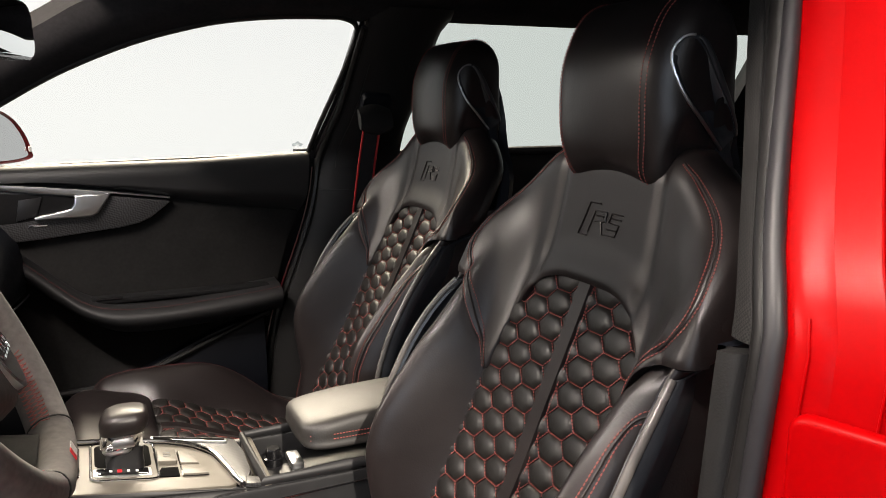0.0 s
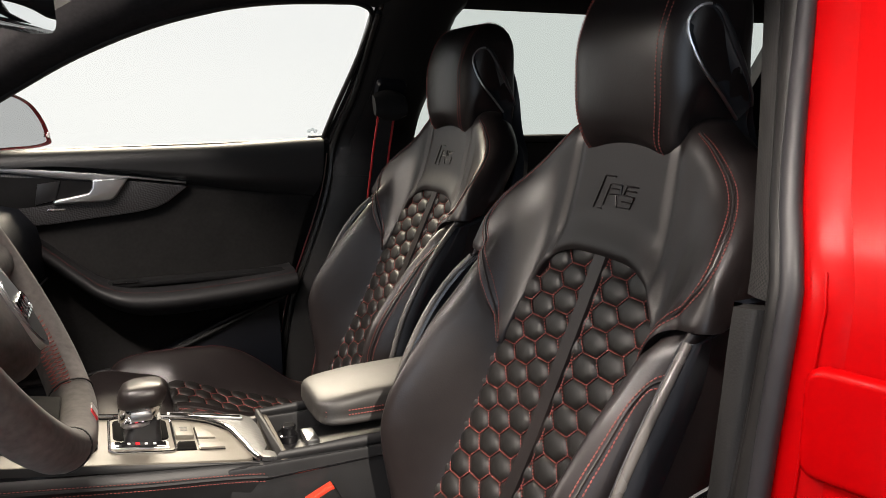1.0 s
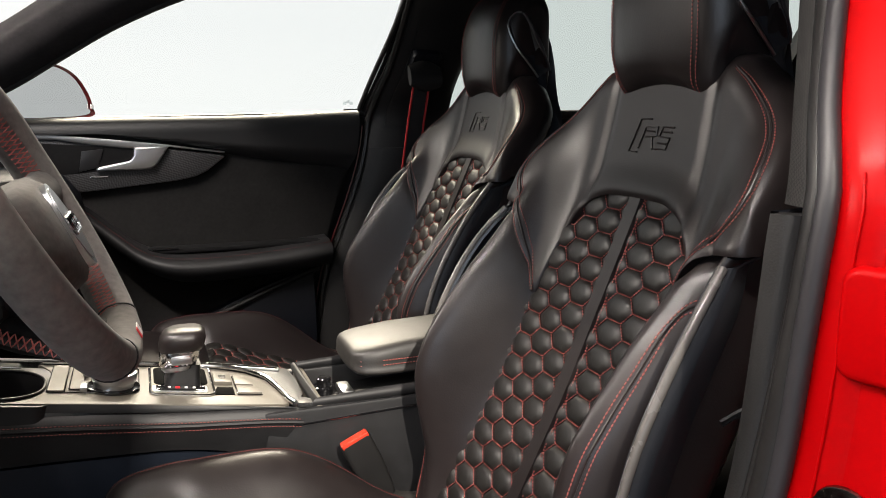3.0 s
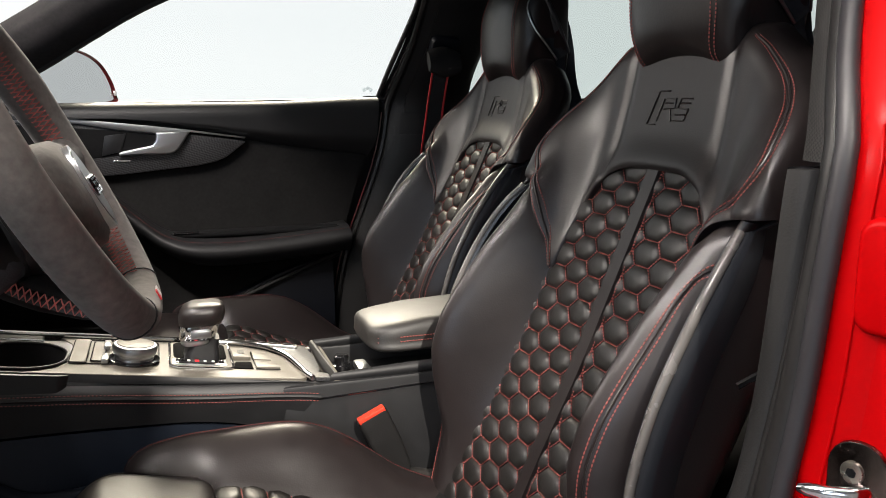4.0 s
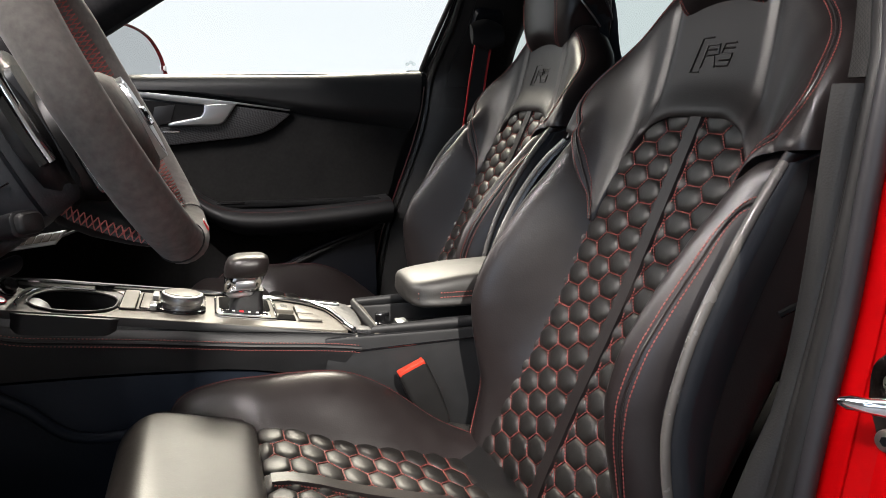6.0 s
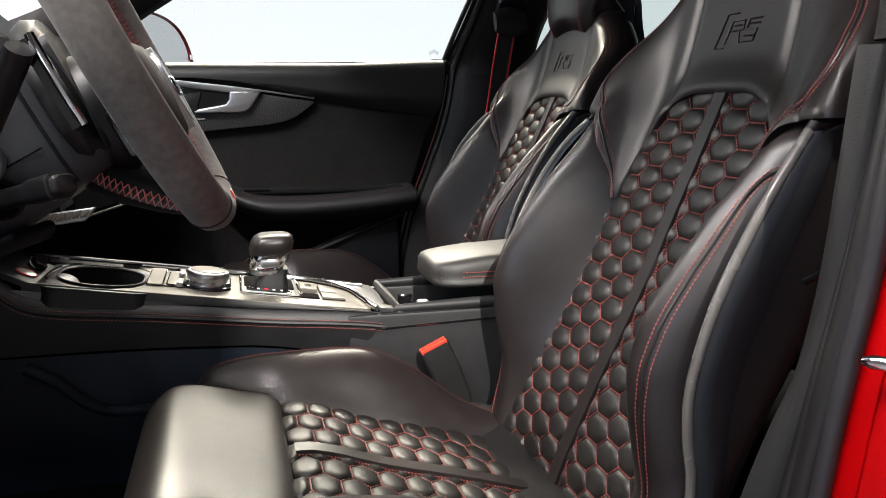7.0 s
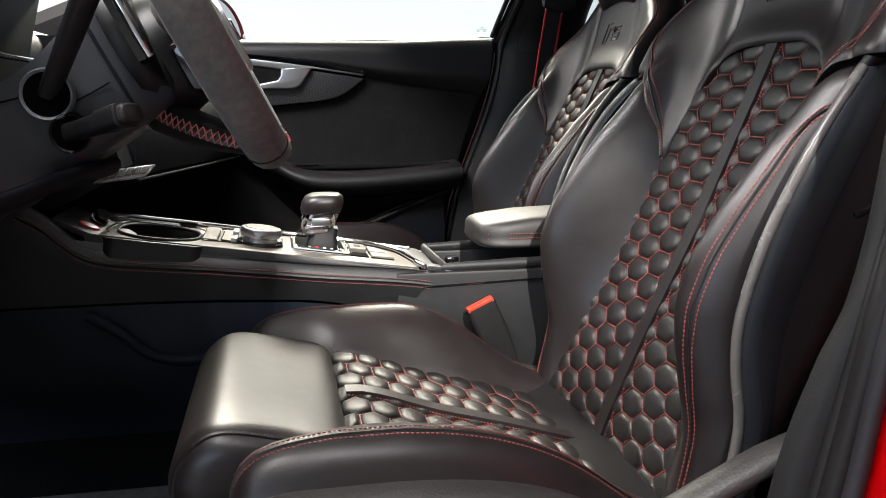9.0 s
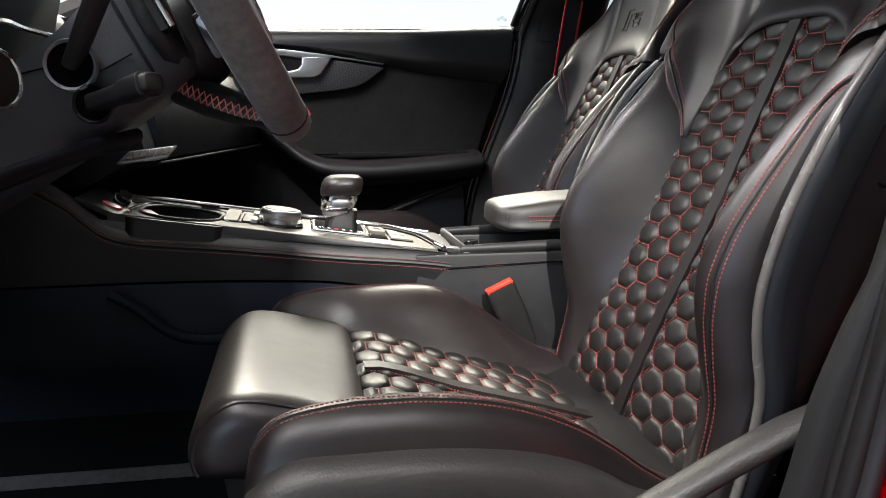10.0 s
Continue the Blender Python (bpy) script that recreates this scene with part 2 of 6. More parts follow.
def surf(fn, us, vs, depth=None):
    """A sheet of points fn(u, v); with depth, a closed slab pushed along that vector."""
    bm = bmesh.new()
    g = [[bm.verts.new(fn(u, v)) for v in vs] for u in us]
    for i in range(len(us) - 1):
        for j in range(len(vs) - 1):
            bm.faces.new((g[i][j], g[i + 1][j], g[i + 1][j + 1], g[i][j + 1]))
    if depth is not None:
        d = Vector(depth)
        k = [[bm.verts.new(v.co + d) for v in row] for row in g]
        for i in range(len(us) - 1):
            for j in range(len(vs) - 1):
                bm.faces.new((k[i][j], k[i][j + 1], k[i + 1][j + 1], k[i + 1][j]))
        n, q = len(us), len(vs)
        for i in range(n - 1):
            bm.faces.new((g[i][0], k[i][0], k[i + 1][0], g[i + 1][0]))
            bm.faces.new((g[i][q - 1], g[i + 1][q - 1], k[i + 1][q - 1], k[i][q - 1]))
        for j in range(q - 1):
            bm.faces.new((g[0][j], g[0][j + 1], k[0][j + 1], k[0][j]))
            bm.faces.new((g[n - 1][j], k[n - 1][j], k[n - 1][j + 1], g[n - 1][j + 1]))
    return bm


def loft(rings, cap=True, closed=True):
    bm = bmesh.new()
    g = [[bm.verts.new(p) for p in r] for r in rings]
    n = len(rings[0])
    for i in range(len(rings) - 1):
        for j in range(n if closed else n - 1):
            bm.faces.new((g[i][j], g[i][(j + 1) % n], g[i + 1][(j + 1) % n], g[i + 1][j]))
    if cap and closed:
        bm.faces.new(g[0][::-1])
        bm.faces.new(g[-1])
    return bm


def smooth_line(pts, per=6, closed=False):
    """A Catmull-Rom line through the points."""
    p = [Vector(q) for q in pts]
    n = len(p)
    out = []
    for i in range(n if closed else n - 1):
        a, b = p[i], p[(i + 1) % n]
        z = p[i - 1] if (i or closed) else a + (a - b)
        c = p[(i + 2) % n] if (closed or i + 2 < n) else b + (b - a)
        for k in range(per):
            t = k / per
            out.append(0.5 * ((2 * a) + (b - z) * t + (2 * z - 5 * a + 4 * b - c) * t * t + (3 * a - z - 3 * b + c) * t ** 3))
    if not closed:
        out.append(p[-1])
    return out


def tube(pts, r, n=8, closed=False, flat=1.0):
    p = [Vector(q) for q in pts]
    m = len(p)
    rings, side = [], None
    for i in range(m):
        t = (p[(i + 1) % m] - p[i - 1]) if closed else (p[min(i + 1, m - 1)] - p[max(i - 1, 0)])
        t.normalize()
        if side is None:
            side = t.orthogonal().normalized()
        side = (side - t * side.dot(t)).normalized()
        up = t.cross(side)
        rr = r(i / (m - 1)) if callable(r) else r
        rings.append([p[i] + side * (rr * math.cos(2 * math.pi * k / n)) + up * (rr * flat * math.sin(2 * math.pi * k / n)) for k in range(n)])
    if closed:
        rings.append(rings[0])
        bm = loft(rings, cap=False)
        bmesh.ops.remove_doubles(bm, verts=bm.verts, dist=1e-6)
        return bm
    return loft(rings)


def box(c, size, bevel=0.004, m=None, segs=2):
    bm = bmesh.new()
    bmesh.ops.create_cube(bm, size=1)
    bmesh.ops.scale(bm, vec=size, verts=bm.verts)
    if bevel:
        bmesh.ops.bevel(bm, geom=bm.edges[:], offset=bevel, segments=segs, profile=0.5, affect="EDGES")
    if m is not None:
        bmesh.ops.transform(bm, matrix=m, verts=bm.verts)
    bmesh.ops.translate(bm, verts=bm.verts, vec=c)
    return bm


def plate(outline, depth, bevel=0.0, m=None, segs=2):
    """A prism: an outline of (a, b) pushed by depth along c, in the frame of matrix m."""
    bm = bmesh.new()
    f = bm.faces.new([bm.verts.new((a, b, 0)) for a, b in outline])
    r = bmesh.ops.extrude_face_region(bm, geom=[f])
    top = [v for v in r["geom"] if isinstance(v, bmesh.types.BMVert)]
    bmesh.ops.translate(bm, verts=top, vec=(0, 0, depth))
    if bevel:
        es = [e for e in bm.edges if all(v in top for v in e.verts)]
        bmesh.ops.bevel(bm, geom=es, offset=bevel, segments=segs, profile=0.5, affect="EDGES")
    if m is not None:
        bmesh.ops.transform(bm, matrix=m, verts=bm.verts)
    return bm


def round_outline(w, h, r, n=5):
    out = []
    for cx, cy, a0 in ((w / 2 - r, h / 2 - r, 0), (-w / 2 + r, h / 2 - r, 90), (-w / 2 + r, -h / 2 + r, 180), (w / 2 - r, -h / 2 + r, 270)):
        for k in range(n + 1):
            a = radians(a0 + 90 * k / n)
            out.append((cx + r * math.cos(a), cy + r * math.sin(a)))
    return out


def basis(o, a, b, c):
    """A frame with its axes a, b, c at o."""
    m = Matrix.Identity(4)
    for i, v in enumerate((a, b, c)):
        m.col[i].xyz = Vector(v)
    m.translation = Vector(o)
    return m


def disc(c, axis, r, depth, n=28, bevel=0.0):
    c, axis = Vector(c), Vector(axis).normalized()
    s = axis.orthogonal().normalized()
    m = basis(c, s, axis.cross(s), axis)
    return plate([(r * math.cos(2 * math.pi * k / n), r * math.sin(2 * math.pi * k / n)) for k in range(n)], depth, bevel, m)


def ring(c, axis, r, thick, n=36, k=8):
    c, axis = Vector(c), Vector(axis).normalized()
    s = axis.orthogonal().normalized()
    t = axis.cross(s)
    return tube([c + s * (r * math.cos(2 * math.pi * i / n)) + t * (r * math.sin(2 * math.pi * i / n)) for i in range(n)], thick, k, closed=True)


def dashes(lines, pitch=0.0042, fill=0.72, r=0.0008):
    """Stitches: short rods laid end to end along each line."""
    vs, fs = [], []
    for line in lines:
        p = [Vector(q) for q in line]
        seg = [(p[i + 1] - p[i]).length for i in range(len(p) - 1)]
        total = sum(seg)
        n = max(1, round(total / pitch))
        acc = [0]
        for s in seg:
            acc.append(acc[-1] + s)

        def at(d):
            d = min(max(d, 0), total)
            i = 0
            while i < len(seg) - 1 and acc[i + 1] < d:
                i += 1
            return p[i].lerp(p[i + 1], (d - acc[i]) / max(seg[i], 1e-9))
        for j in range(n):
            a, b = at(total * j / n), at(total * (j + fill) / n)
            t = (b - a).normalized()
            s = t.orthogonal().normalized() * r
            u = t.cross(s)
            base = len(vs)
            for q, sc in ((a, 0.6), ((a + b) / 2, 1.15), (b, 0.6)):
                vs += [q + s * sc, q + u * sc, q - s * sc, q - u * sc]
            for e in (0, 4):
                for k in range(4):
                    fs.append((base + e + k, base + e + (k + 1) % 4, base + e + 4 + (k + 1) % 4, base + e + 4 + k))
    bm = bmesh.new()
    w = [bm.verts.new(v) for v in vs]
    for f in fs:
        bm.faces.new([w[i] for i in f])
    return bm

# ---- the showroom ----
def slab(name, lo, hi, mat, label, category):
    c = [(a + b) / 2 for a, b in zip(lo, hi)]
    return single(name, box(c, [b - a for a, b in zip(lo, hi)], 0), mat, label, category, kind="structure")


slab("floor", (-6, -5, -0.1), (7, 6.6, 0), CONCRETE, "polished grey showroom floor under the car", "floor")
slab("wall_north", (-6, 6.4, 0), (7, 6.6, 4.0), BACKDROP, "plain white wall beyond the windows, glowing in place of lamplight", "wall")
slab("wall_south", (-6, -5.2, 0), (7, -5.0, 4.0), WHITE_WALL, "plain white showroom wall", "wall")
slab("wall_west", (-6.2, -5, 0), (-6.0, 6.4, 4.0), WHITE_WALL, "plain white showroom wall", "wall")
slab("wall_east", (7.0, -5, 0), (7.2, 6.4, 4.0), GLOW_END_WALL, "white showroom wall behind the car, glowing to brighten the mirror", "wall")
slab("ceiling", (-6, -5, 4.0), (7, 6.4, 4.1), WHITE_WALL, "plain white showroom ceiling", "ceiling")

# ---- the car's body ----
MID = 1.123                      # middle of the car


def glass_y(z):
    """The inward lean of the passenger's windows above the sill."""
    return 1.895 - 0.70 * (z - 1.02)


def on_glass(x, z, out=0.0):
    return V(x, glass_y(z) + out, z + 0.7 * out * 0.5)


car = thing("car_body", (0.4, MID, 0.2), "red estate car body with black trimmed cabin, driver's door open", "car", kind="structure")

FRONT_TOP = crv((-0.60, 0.90), (-0.40, 1.005), (-0.25, 1.078), (-0.145, 1.140), (-0.039, 1.200), (0.108, 1.262), (0.171, 1.281), (0.279, 1.305), (0.391, 1.316), (0.50, 1.319), (0.56, 1.312))
OUTER_TOP = crv((-0.60, 1.02), (-0.381, 1.105), (-0.25, 1.175), (-0.13, 1.248), (-0.054, 1.290), (0.021, 1.332), (0.10, 1.36), (0.25, 1.385), (0.8, 1.40), (1.8, 1.39), (2.2, 1.34))


def pillar_a(x, k):
    a, b = FRONT_TOP(x), OUTER_TOP(x)
    z = a + (b - a) * k
    bulge = 0.022 * math.sin(math.pi * min(max(k, 0), 1))
    return on_glass(x, z, -bulge - 0.004)


part("front_pillar_trim", surf(pillar_a, span(-0.60, 0.62, 46), span(0, 1, 9), (0, 0.05, 0.035)), HEADLINING, car, "black fabric covered windscreen pillar and roof rail", 50)
# rail above the rear door
part("roof_rail_trim", surf(lambda x, k: on_glass(x, 1.318 + (OUTER_TOP(x) - 1.318) * k, -0.004 - 0.02 * math.sin(math.pi * k)), span(0.62, 2.2, 12), span(0, 1, 7), (0, 0.05, 0.035)), HEADLINING, car, "", 50)


# middle pillar of the passenger's side
PF = crv((0.40, 0.36), (0.64, 0.402), (0.70, 0.425), (0.93, 0.503), (1.022, 0.517), (1.119, 0.546), (1.289, 0.567), (1.34, 0.575))
PR = crv((0.40, 0.74), (1.0, 0.72), (1.062, 0.718), (1.184, 0.736), (1.247, 0.739), (1.295, 0.746), (1.34, 0.78))


def pillar_b(z, k):
    x = PF(z) + (PR(z) - PF(z)) * k
    y = glass_y(z) if z > 1.02 else 1.895 - 0.02 * step(1.02, 0.9, z)
    return V(x, y - 0.012 - 0.03 * math.sin(math.pi * k) ** 0.6, z)


part("middle_pillar_upper", surf(pillar_b, span(0.937, 1.34, 20), span(0, 1, 14), (0, 0.05, 0)), BLACK_PLASTIC, car, "black plastic middle pillar trim", 50)
part("middle_pillar_lower", surf(lambda z, k: pillar_b(z, k) + V(0, -0.004, 0), span(0.30, 0.938, 16), span(0, 1, 14), (0, 0.05, 0)), BLACK_PLASTIC, car, "black plastic lower pillar trim", 50)
part("belt_slot_panel", surf(lambda u, v: pillar_b(0.99 + 0.235 * v + 0.0 * u, 0.16 + 0.60 * u) + V(0, -0.004 - 0.004 * math.sin(math.pi * u) * math.sin(math.pi * v), 0), span(0, 1, 8), span(0, 1, 8), (0, 0.01, 0)), BLACK_PLASTIC, car, "raised panel round the belt guide")
part("door_seal", tube(smooth_line([V(PF(z) - 0.004, (glass_y(z) if z > 1.02 else 1.895) - 0.016, z) for z in span(0.42, 1.30, 16)], 3), 0.008, 8), RUBBER, car, "rubber door seal")
part("window_frame_seal", tube(smooth_line([on_glass(x, FRONT_TOP(x) + 0.002, -0.006) for x in span(-0.55, 0.52, 24)] + [on_glass(0.553, 1.300, -0.006), on_glass(0.545, 1.24, -0.006), on_glass(0.530, 1.182, -0.006), on_glass(0.505, 1.10, -0.006), on_glass(0.487, 1.03, -0.006)], 3), 0.006, 8), RUBBER, car, "rubber window frame seal")
part("window_frame_post", surf(lambda z, k: on_glass(crv((1.022, 0.491), (1.182, 0.537), (1.30, 0.557))(z) + 0.032 * k, z, -0.002 - 0.01 * math.sin(math.pi * k)), span(1.015, 1.335, 12), span(0, 1, 6), (0, 0.03, 0)), GLOSS_BLACK, car, "black window frame post")
part("door_gap_filler", surf(lambda z, k: V(PF(z) - 0.05 + 0.09 * k, 1.93, z), span(0.3, 1.03, 12), span(0, 1, 3), (0, 0.03, 0)), DARK_PLASTIC, car)
part("red_flange", tube([V(PF(z) - 0.013, 1.897, z) for z in span(0.50, 0.99, 12)], 0.0018, 6), MAROON, car, "dark red painted door edge")
# rear side: wall below the rear windows and the far pillar
part("rear_door_panel", surf(lambda x, z: V(x, 1.885 - 0.03 * math.sin(math.pi * min(max((z - 0.4) / 0.62, 0), 1)), z), span(0.72, 2.2, 10), span(0.3, 1.014, 12), (0, 0.06, 0)), BLACK_PLASTIC, car, "black rear door panel")
part("rear_sill", box((1.45, 1.89, 1.014), (1.5, 0.035, 0.022), 0.008), BLACK_PLASTIC, car)
part("rear_frame_post", surf(lambda z, k: on_glass(1.235 + 0.09 * k + 0.10 * (z - 1.02), z, -0.01), span(1.015, 1.33, 6), span(0, 1, 3), (0, 0.05, 0)), DARK_PLASTIC, car)
part("rear_quarter", surf(lambda z, k: on_glass(1.72 + 0.5 * k + 0.0 * z, z, -0.01), span(1.015, 1.36, 6), span(0, 1, 3), (0, 0.05, 0)), DARK_PLASTIC, car)
# roof


def roof(x, k):
    y = MID + (k - 0.5) * 1.16
    e = OUTER_TOP(max(x, 0.05))
    return V(x, y, e - 0.004 + 0.05 * (1 - (2 * k - 1) ** 2))


part("roof_lining", surf(roof, span(0.03, 2.3, 22), span(0, 1, 15), (0, 0, 0.04)), HEADLINING, car, "black fabric roof lining", 60)
# driver's roof rail and screen pillar, above the open door
part("driver_rail", surf(lambda x, k: V(x, 2 * MID - glass_y(1.30 + 0.06 * k) + 0.0, 1.318 + (OUTER_TOP(x) - 1.318) * k), span(0.20, 2.3, 14), span(0, 1, 5), (0, -0.05, 0.035)), HEADLINING, car, "", 50)
part("driver_screen_pillar", surf(lambda x, k: V(x, 2 * MID - glass_y(FRONT_TOP(x) + (OUTER_TOP(x) - FRONT_TOP(x)) * k), FRONT_TOP(x) + (OUTER_TOP(x) - FRONT_TOP(x)) * k), span(-0.60, 0.22, 20), span(0, 1, 5), (0, -0.05, 0.035)), HEADLINING, car, "", 50)
# tub
part("floor_carpet", box((0.45, MID, 0.235), (3.1, 1.46, 0.05), 0.01), CARPET, car, "black carpet floor")
part("tunnel", surf(lambda x, k: V(x, MID + 0.17 * math.cos(math.pi * k), 0.26 + 0.17 * math.sin(math.pi * k)), span(-1.0, 1.2, 6), span(0, 1, 11)), CARPET, car)
part("firewall", box((-1.06, MID, 0.65), (0.06, 1.6, 0.9), 0.01), CARPET, car)
part("rear_bulkhead", box((2.25, MID, 0.75), (0.06, 1.6, 1.1), 0.01), DARK_PLASTIC, car)
part("rear_bench", weld(box((1.45, MID, 0.42), (0.55, 1.30, 0.30), 0.05, segs=4), box((1.78, MID, 0.75), (0.18, 1.30, 0.62), 0.06, Matrix.Rotation(radians(18), 4, "Y"), segs=4)), BLACK_LEATHER, car, "black leather rear bench")
part("floor_edge_strip", box((-0.25, 0.978, 0.3445), (0.70, 0.006, 0.018), 0.002, Matrix.Rotation(radians(-27), 4, "X")), ALCANTARA, car, "paler strip along the tunnel carpet")
part("passenger_sill", box((0.0, 1.83, 0.33), (2.4, 0.10, 0.16), 0.02), BLACK_PLASTIC, car)
part("driver_sill", box((-0.02, 0.40, 0.315), (1.9, 0.13, 0.13), 0.02), DARK_PLASTIC, car, "black sill trim")
part("driver_sill_skin", box((0.4, 0.305, 0.25), (3.2, 0.06, 0.20), 0.02), RED_PAINT, car, "red outer sill")


# ---- driver's middle pillar ----
TX = crv((0.30, 0.26), (0.543, 0.330), (0.607, 0.345), (0.677, 0.371), (0.714, 0.388), (0.796, 0.404), (0.893, 0.413), (0.97, 0.420), (1.05, 0.455), (1.21, 0.533), (1.33, 0.60))
TY = crv((0.30, 0.44), (0.97, 0.440), (1.05, 0.475), (1.21, 0.56), (1.33, 0.63))
SX = crv((0.30, 0.310), (0.55, 0.344), (0.685, 0.374), (0.793, 0.398), (0.896, 0.417), (0.989, 0.432), (1.056, 0.462), (1.21, 0.540), (1.33, 0.605))
RX = crv((0.30, 0.335), (0.547, 0.368), (0.571, 0.373), (0.612, 0.379), (0.66, 0.385), (0.744, 0.398), (0.80, 0.408), (0.898, 0.418), (0.978, 0.428), (1.054, 0.458), (1.217, 0.552), (1.33, 0.62))


def trim_sheet(lo, hi, n, a, b, mat, name, label, depth=(0.012, 0.012, 0)):
    """A tall strip of the pillar between two upright edges a and b, each a function of z."""
    def f(z, k):
        p, q = a(z), b(z)
        bulge = 0.004 * math.sin(math.pi * k)
        return p.lerp(q, k) - V(0.7, 0.7, 0) * bulge
    return part(name, surf(f, span(lo, hi, n), span(0, 1, 7), depth), mat, car, label, 50)


trim_sheet(0.30, 0.966, 40, lambda z: V(TX(z) + 0.10, TY(z) + 0.02, z), lambda z: V(TX(z), TY(z), z), DARK_PLASTIC, "pillar_side_trim", "")
trim_sheet(0.30, 0.966, 40, lambda z: V(TX(z), TY(z), z), lambda z: V(SX(z) + 0.009, TY(z) - 0.018, z), BLACK_PLASTIC, "pillar_lower_trim", "black grained lower pillar trim")
trim_sheet(0.971, 1.33, 24, lambda z: V(TX(z) + 0.024, TY(z) + 0.012, z), lambda z: V(SX(z) + 0.012, TY(z) - 0.014, z), WOVEN, "pillar_upper_trim", "black woven upper pillar cover")
trim_sheet(0.971, 1.33, 24, lambda z: V(TX(z) + 0.11, TY(z) + 0.03, z), lambda z: V(TX(z) + 0.024, TY(z) + 0.012, z), WOVEN, "pillar_upper_return", "")
# the SOCKET_BLACK tubes are no seals: they colour in the grooves' shade
for k, r, mat, label in ((0.10, 0.0060, RUBBER, "black rubber door seal"), (0.27, 0.0050, SOCKET_BLACK, "near-black tube as the shade between the seals"), (0.46, 0.0098, RUBBER, "black rubber door seal"), (0.70, 0.0052, SOCKET_BLACK, "near-black tube as the shade between the seals"), (0.90, 0.0082, SEAL_GREY, "grey rubber seal lip")):
    part("seal_or_gap_shade", tube([V(SX(z) + 0.009 + (RX(z) + 0.003 - SX(z) - 0.009) * k + (0.007 if mat is SOCKET_BLACK else 0.003), TY(z) - 0.018 - 0.024 * k + (0.003 if mat is SOCKET_BLACK else 0), z) for z in span(0.30, 1.33, 40)], r, 12), mat, car, label)
trim_sheet(0.25, 1.40, 40, lambda z: V(RX(z) + 0.013, TY(z) - 0.040, z), lambda z: V(RX(z) + 0.027, TY(z) - 0.075, z), RED_PAINT, "pillar_flange", "glossy red pillar flange", (0.02, 0.012, 0))
trim_sheet(0.25, 1.40, 40, lambda z: V(RX(z) + 0.027, TY(z) - 0.075, z), lambda z: V(RX(z) + 0.070 + 0.012 * step(0.80, 0.88, z), TY(z) - 0.22, z), RED_PAINT, "pillar_jamb", "glossy red door jamb", (0.02, 0.0, 0))
for off, yo, z0, z1 in ((0.020, 0.058, 0.45, 1.0), (0.0360, 0.105, 0.88, 1.38), (0.0395, 0.117, 0.88, 1.38), (0.0555, 0.170, 0.90, 1.38)):
    part("jamb_crease", tube([V(RX(z) + off - 0.0036 + 0.012 * step(0.80, 0.88, z) * (yo - 0.075) / 0.145 * (yo > 0.075), TY(z) - yo - 0.003, z) for z in span(z0, z1, 24)], 0.0011, 6), RED_PAINT, car, "thin pressed line in the red jamb")
pj = basis((0.4415, 0.352, 0.897), V(0.28, -0.96, 0).normalized(), V(0, 0, 1), V(-0.96, -0.28, 0).normalized())
part("jamb_pressing", plate(round_outline(0.074, 0.082, 0.014), 0.010, 0.006, pj @ Matrix.Translation((0.006, 0, -0.006)), 4), RED_PAINT, car, "shallow raised pressing in the red jamb", 50)
part("rear_door_skin", surf(lambda x, z: V(x, TY(z) - 0.235 - 0.02 * math.sin(math.pi * (z - 0.3) / 1.1), z), span(0.40, 1.6, 6), span(0.25, 0.99, 14), (0, 0.03, 0)), RED_PAINT, car, "glossy red rear door", 50)
part("sill_cover", loft([[V(x, 0.468 + 0.018 * math.cos(t), z - 0.004 + 0.012 * math.sin(t)) for t in [2 * math.pi * k / 14 for k in range(14)]] for x, z in ((0.16, 0.475), (0.20, 0.502), (0.236, 0.522), (0.292, 0.551), (0.344, 0.576), (0.40, 0.595))]), VALANCE_PLASTIC, car, "grained black cover rising to the pillar", 60)
gw = bmesh.new()
gw.faces.new([gw.verts.new(p) for p in (V(0.62, 0.30, 0.98), V(1.7, 0.30, 0.98), V(1.7, 0.56, 1.36), V(0.62, 0.56, 1.36))])
part("rear_door_glass", gw, DARK_GLASS, car, "dark rear door glass", normals=False)
# striker on the jamb
striker = thing("door_striker", (0.425, 0.355, 0.745), "chromed steel door striker bolted to the red jamb", "door striker")
sm = basis((0.447, 0.352, 0.742), V(0.30, -0.95, 0).normalized(), V(0, 0, 1), V(-0.95, -0.30, 0).normalized())
pm_ = basis((0.4265, 0.3565, 0.741), V(0.28, -0.96, 0).normalized(), V(0, 0, 1), V(-0.96, -0.28, 0).normalized())
part("striker_plate", plate(round_outline(0.044, 0.086, 0.021), 0.004, 0.002, pm_), DARK_STEEL, striker, "dark polished striker plate")
for a, b in ((-0.003, 0.0205), (-0.005, -0.0215)):
    part("striker_screw", disc(pm_ @ V(a, b, 0.004), pm_.col[2].xyz, 0.0082, 0.003, 20, 0.0012), STEEL, striker, "bright hexagon socket screw")
    part("screw_socket", disc(pm_ @ V(a, b, 0.0068), pm_.col[2].xyz, 0.0038, 0.0006, 6), GLOSS_BLACK, striker)
part("striker_loop", loft([[sm @ V(a + h * 0.0, 0.004 + w * math.cos(t), c + d * math.sin(t)) for t in [2 * math.pi * k / 12 for k in range(12)]] for a, c, w, d, h in ((0.004, 0.002, 0.010, 0.006, 0), (0.002, 0.016, 0.009, 0.006, 0), (-0.008, 0.028, 0.0075, 0.006, 0), (-0.022, 0.036, 0.006, 0.006, 0), (-0.034, 0.042, 0.0055, 0.005, 0), (-0.040, 0.044, 0.003, 0.003, 0))]), CHROME, striker, "chrome striker bar", 50)
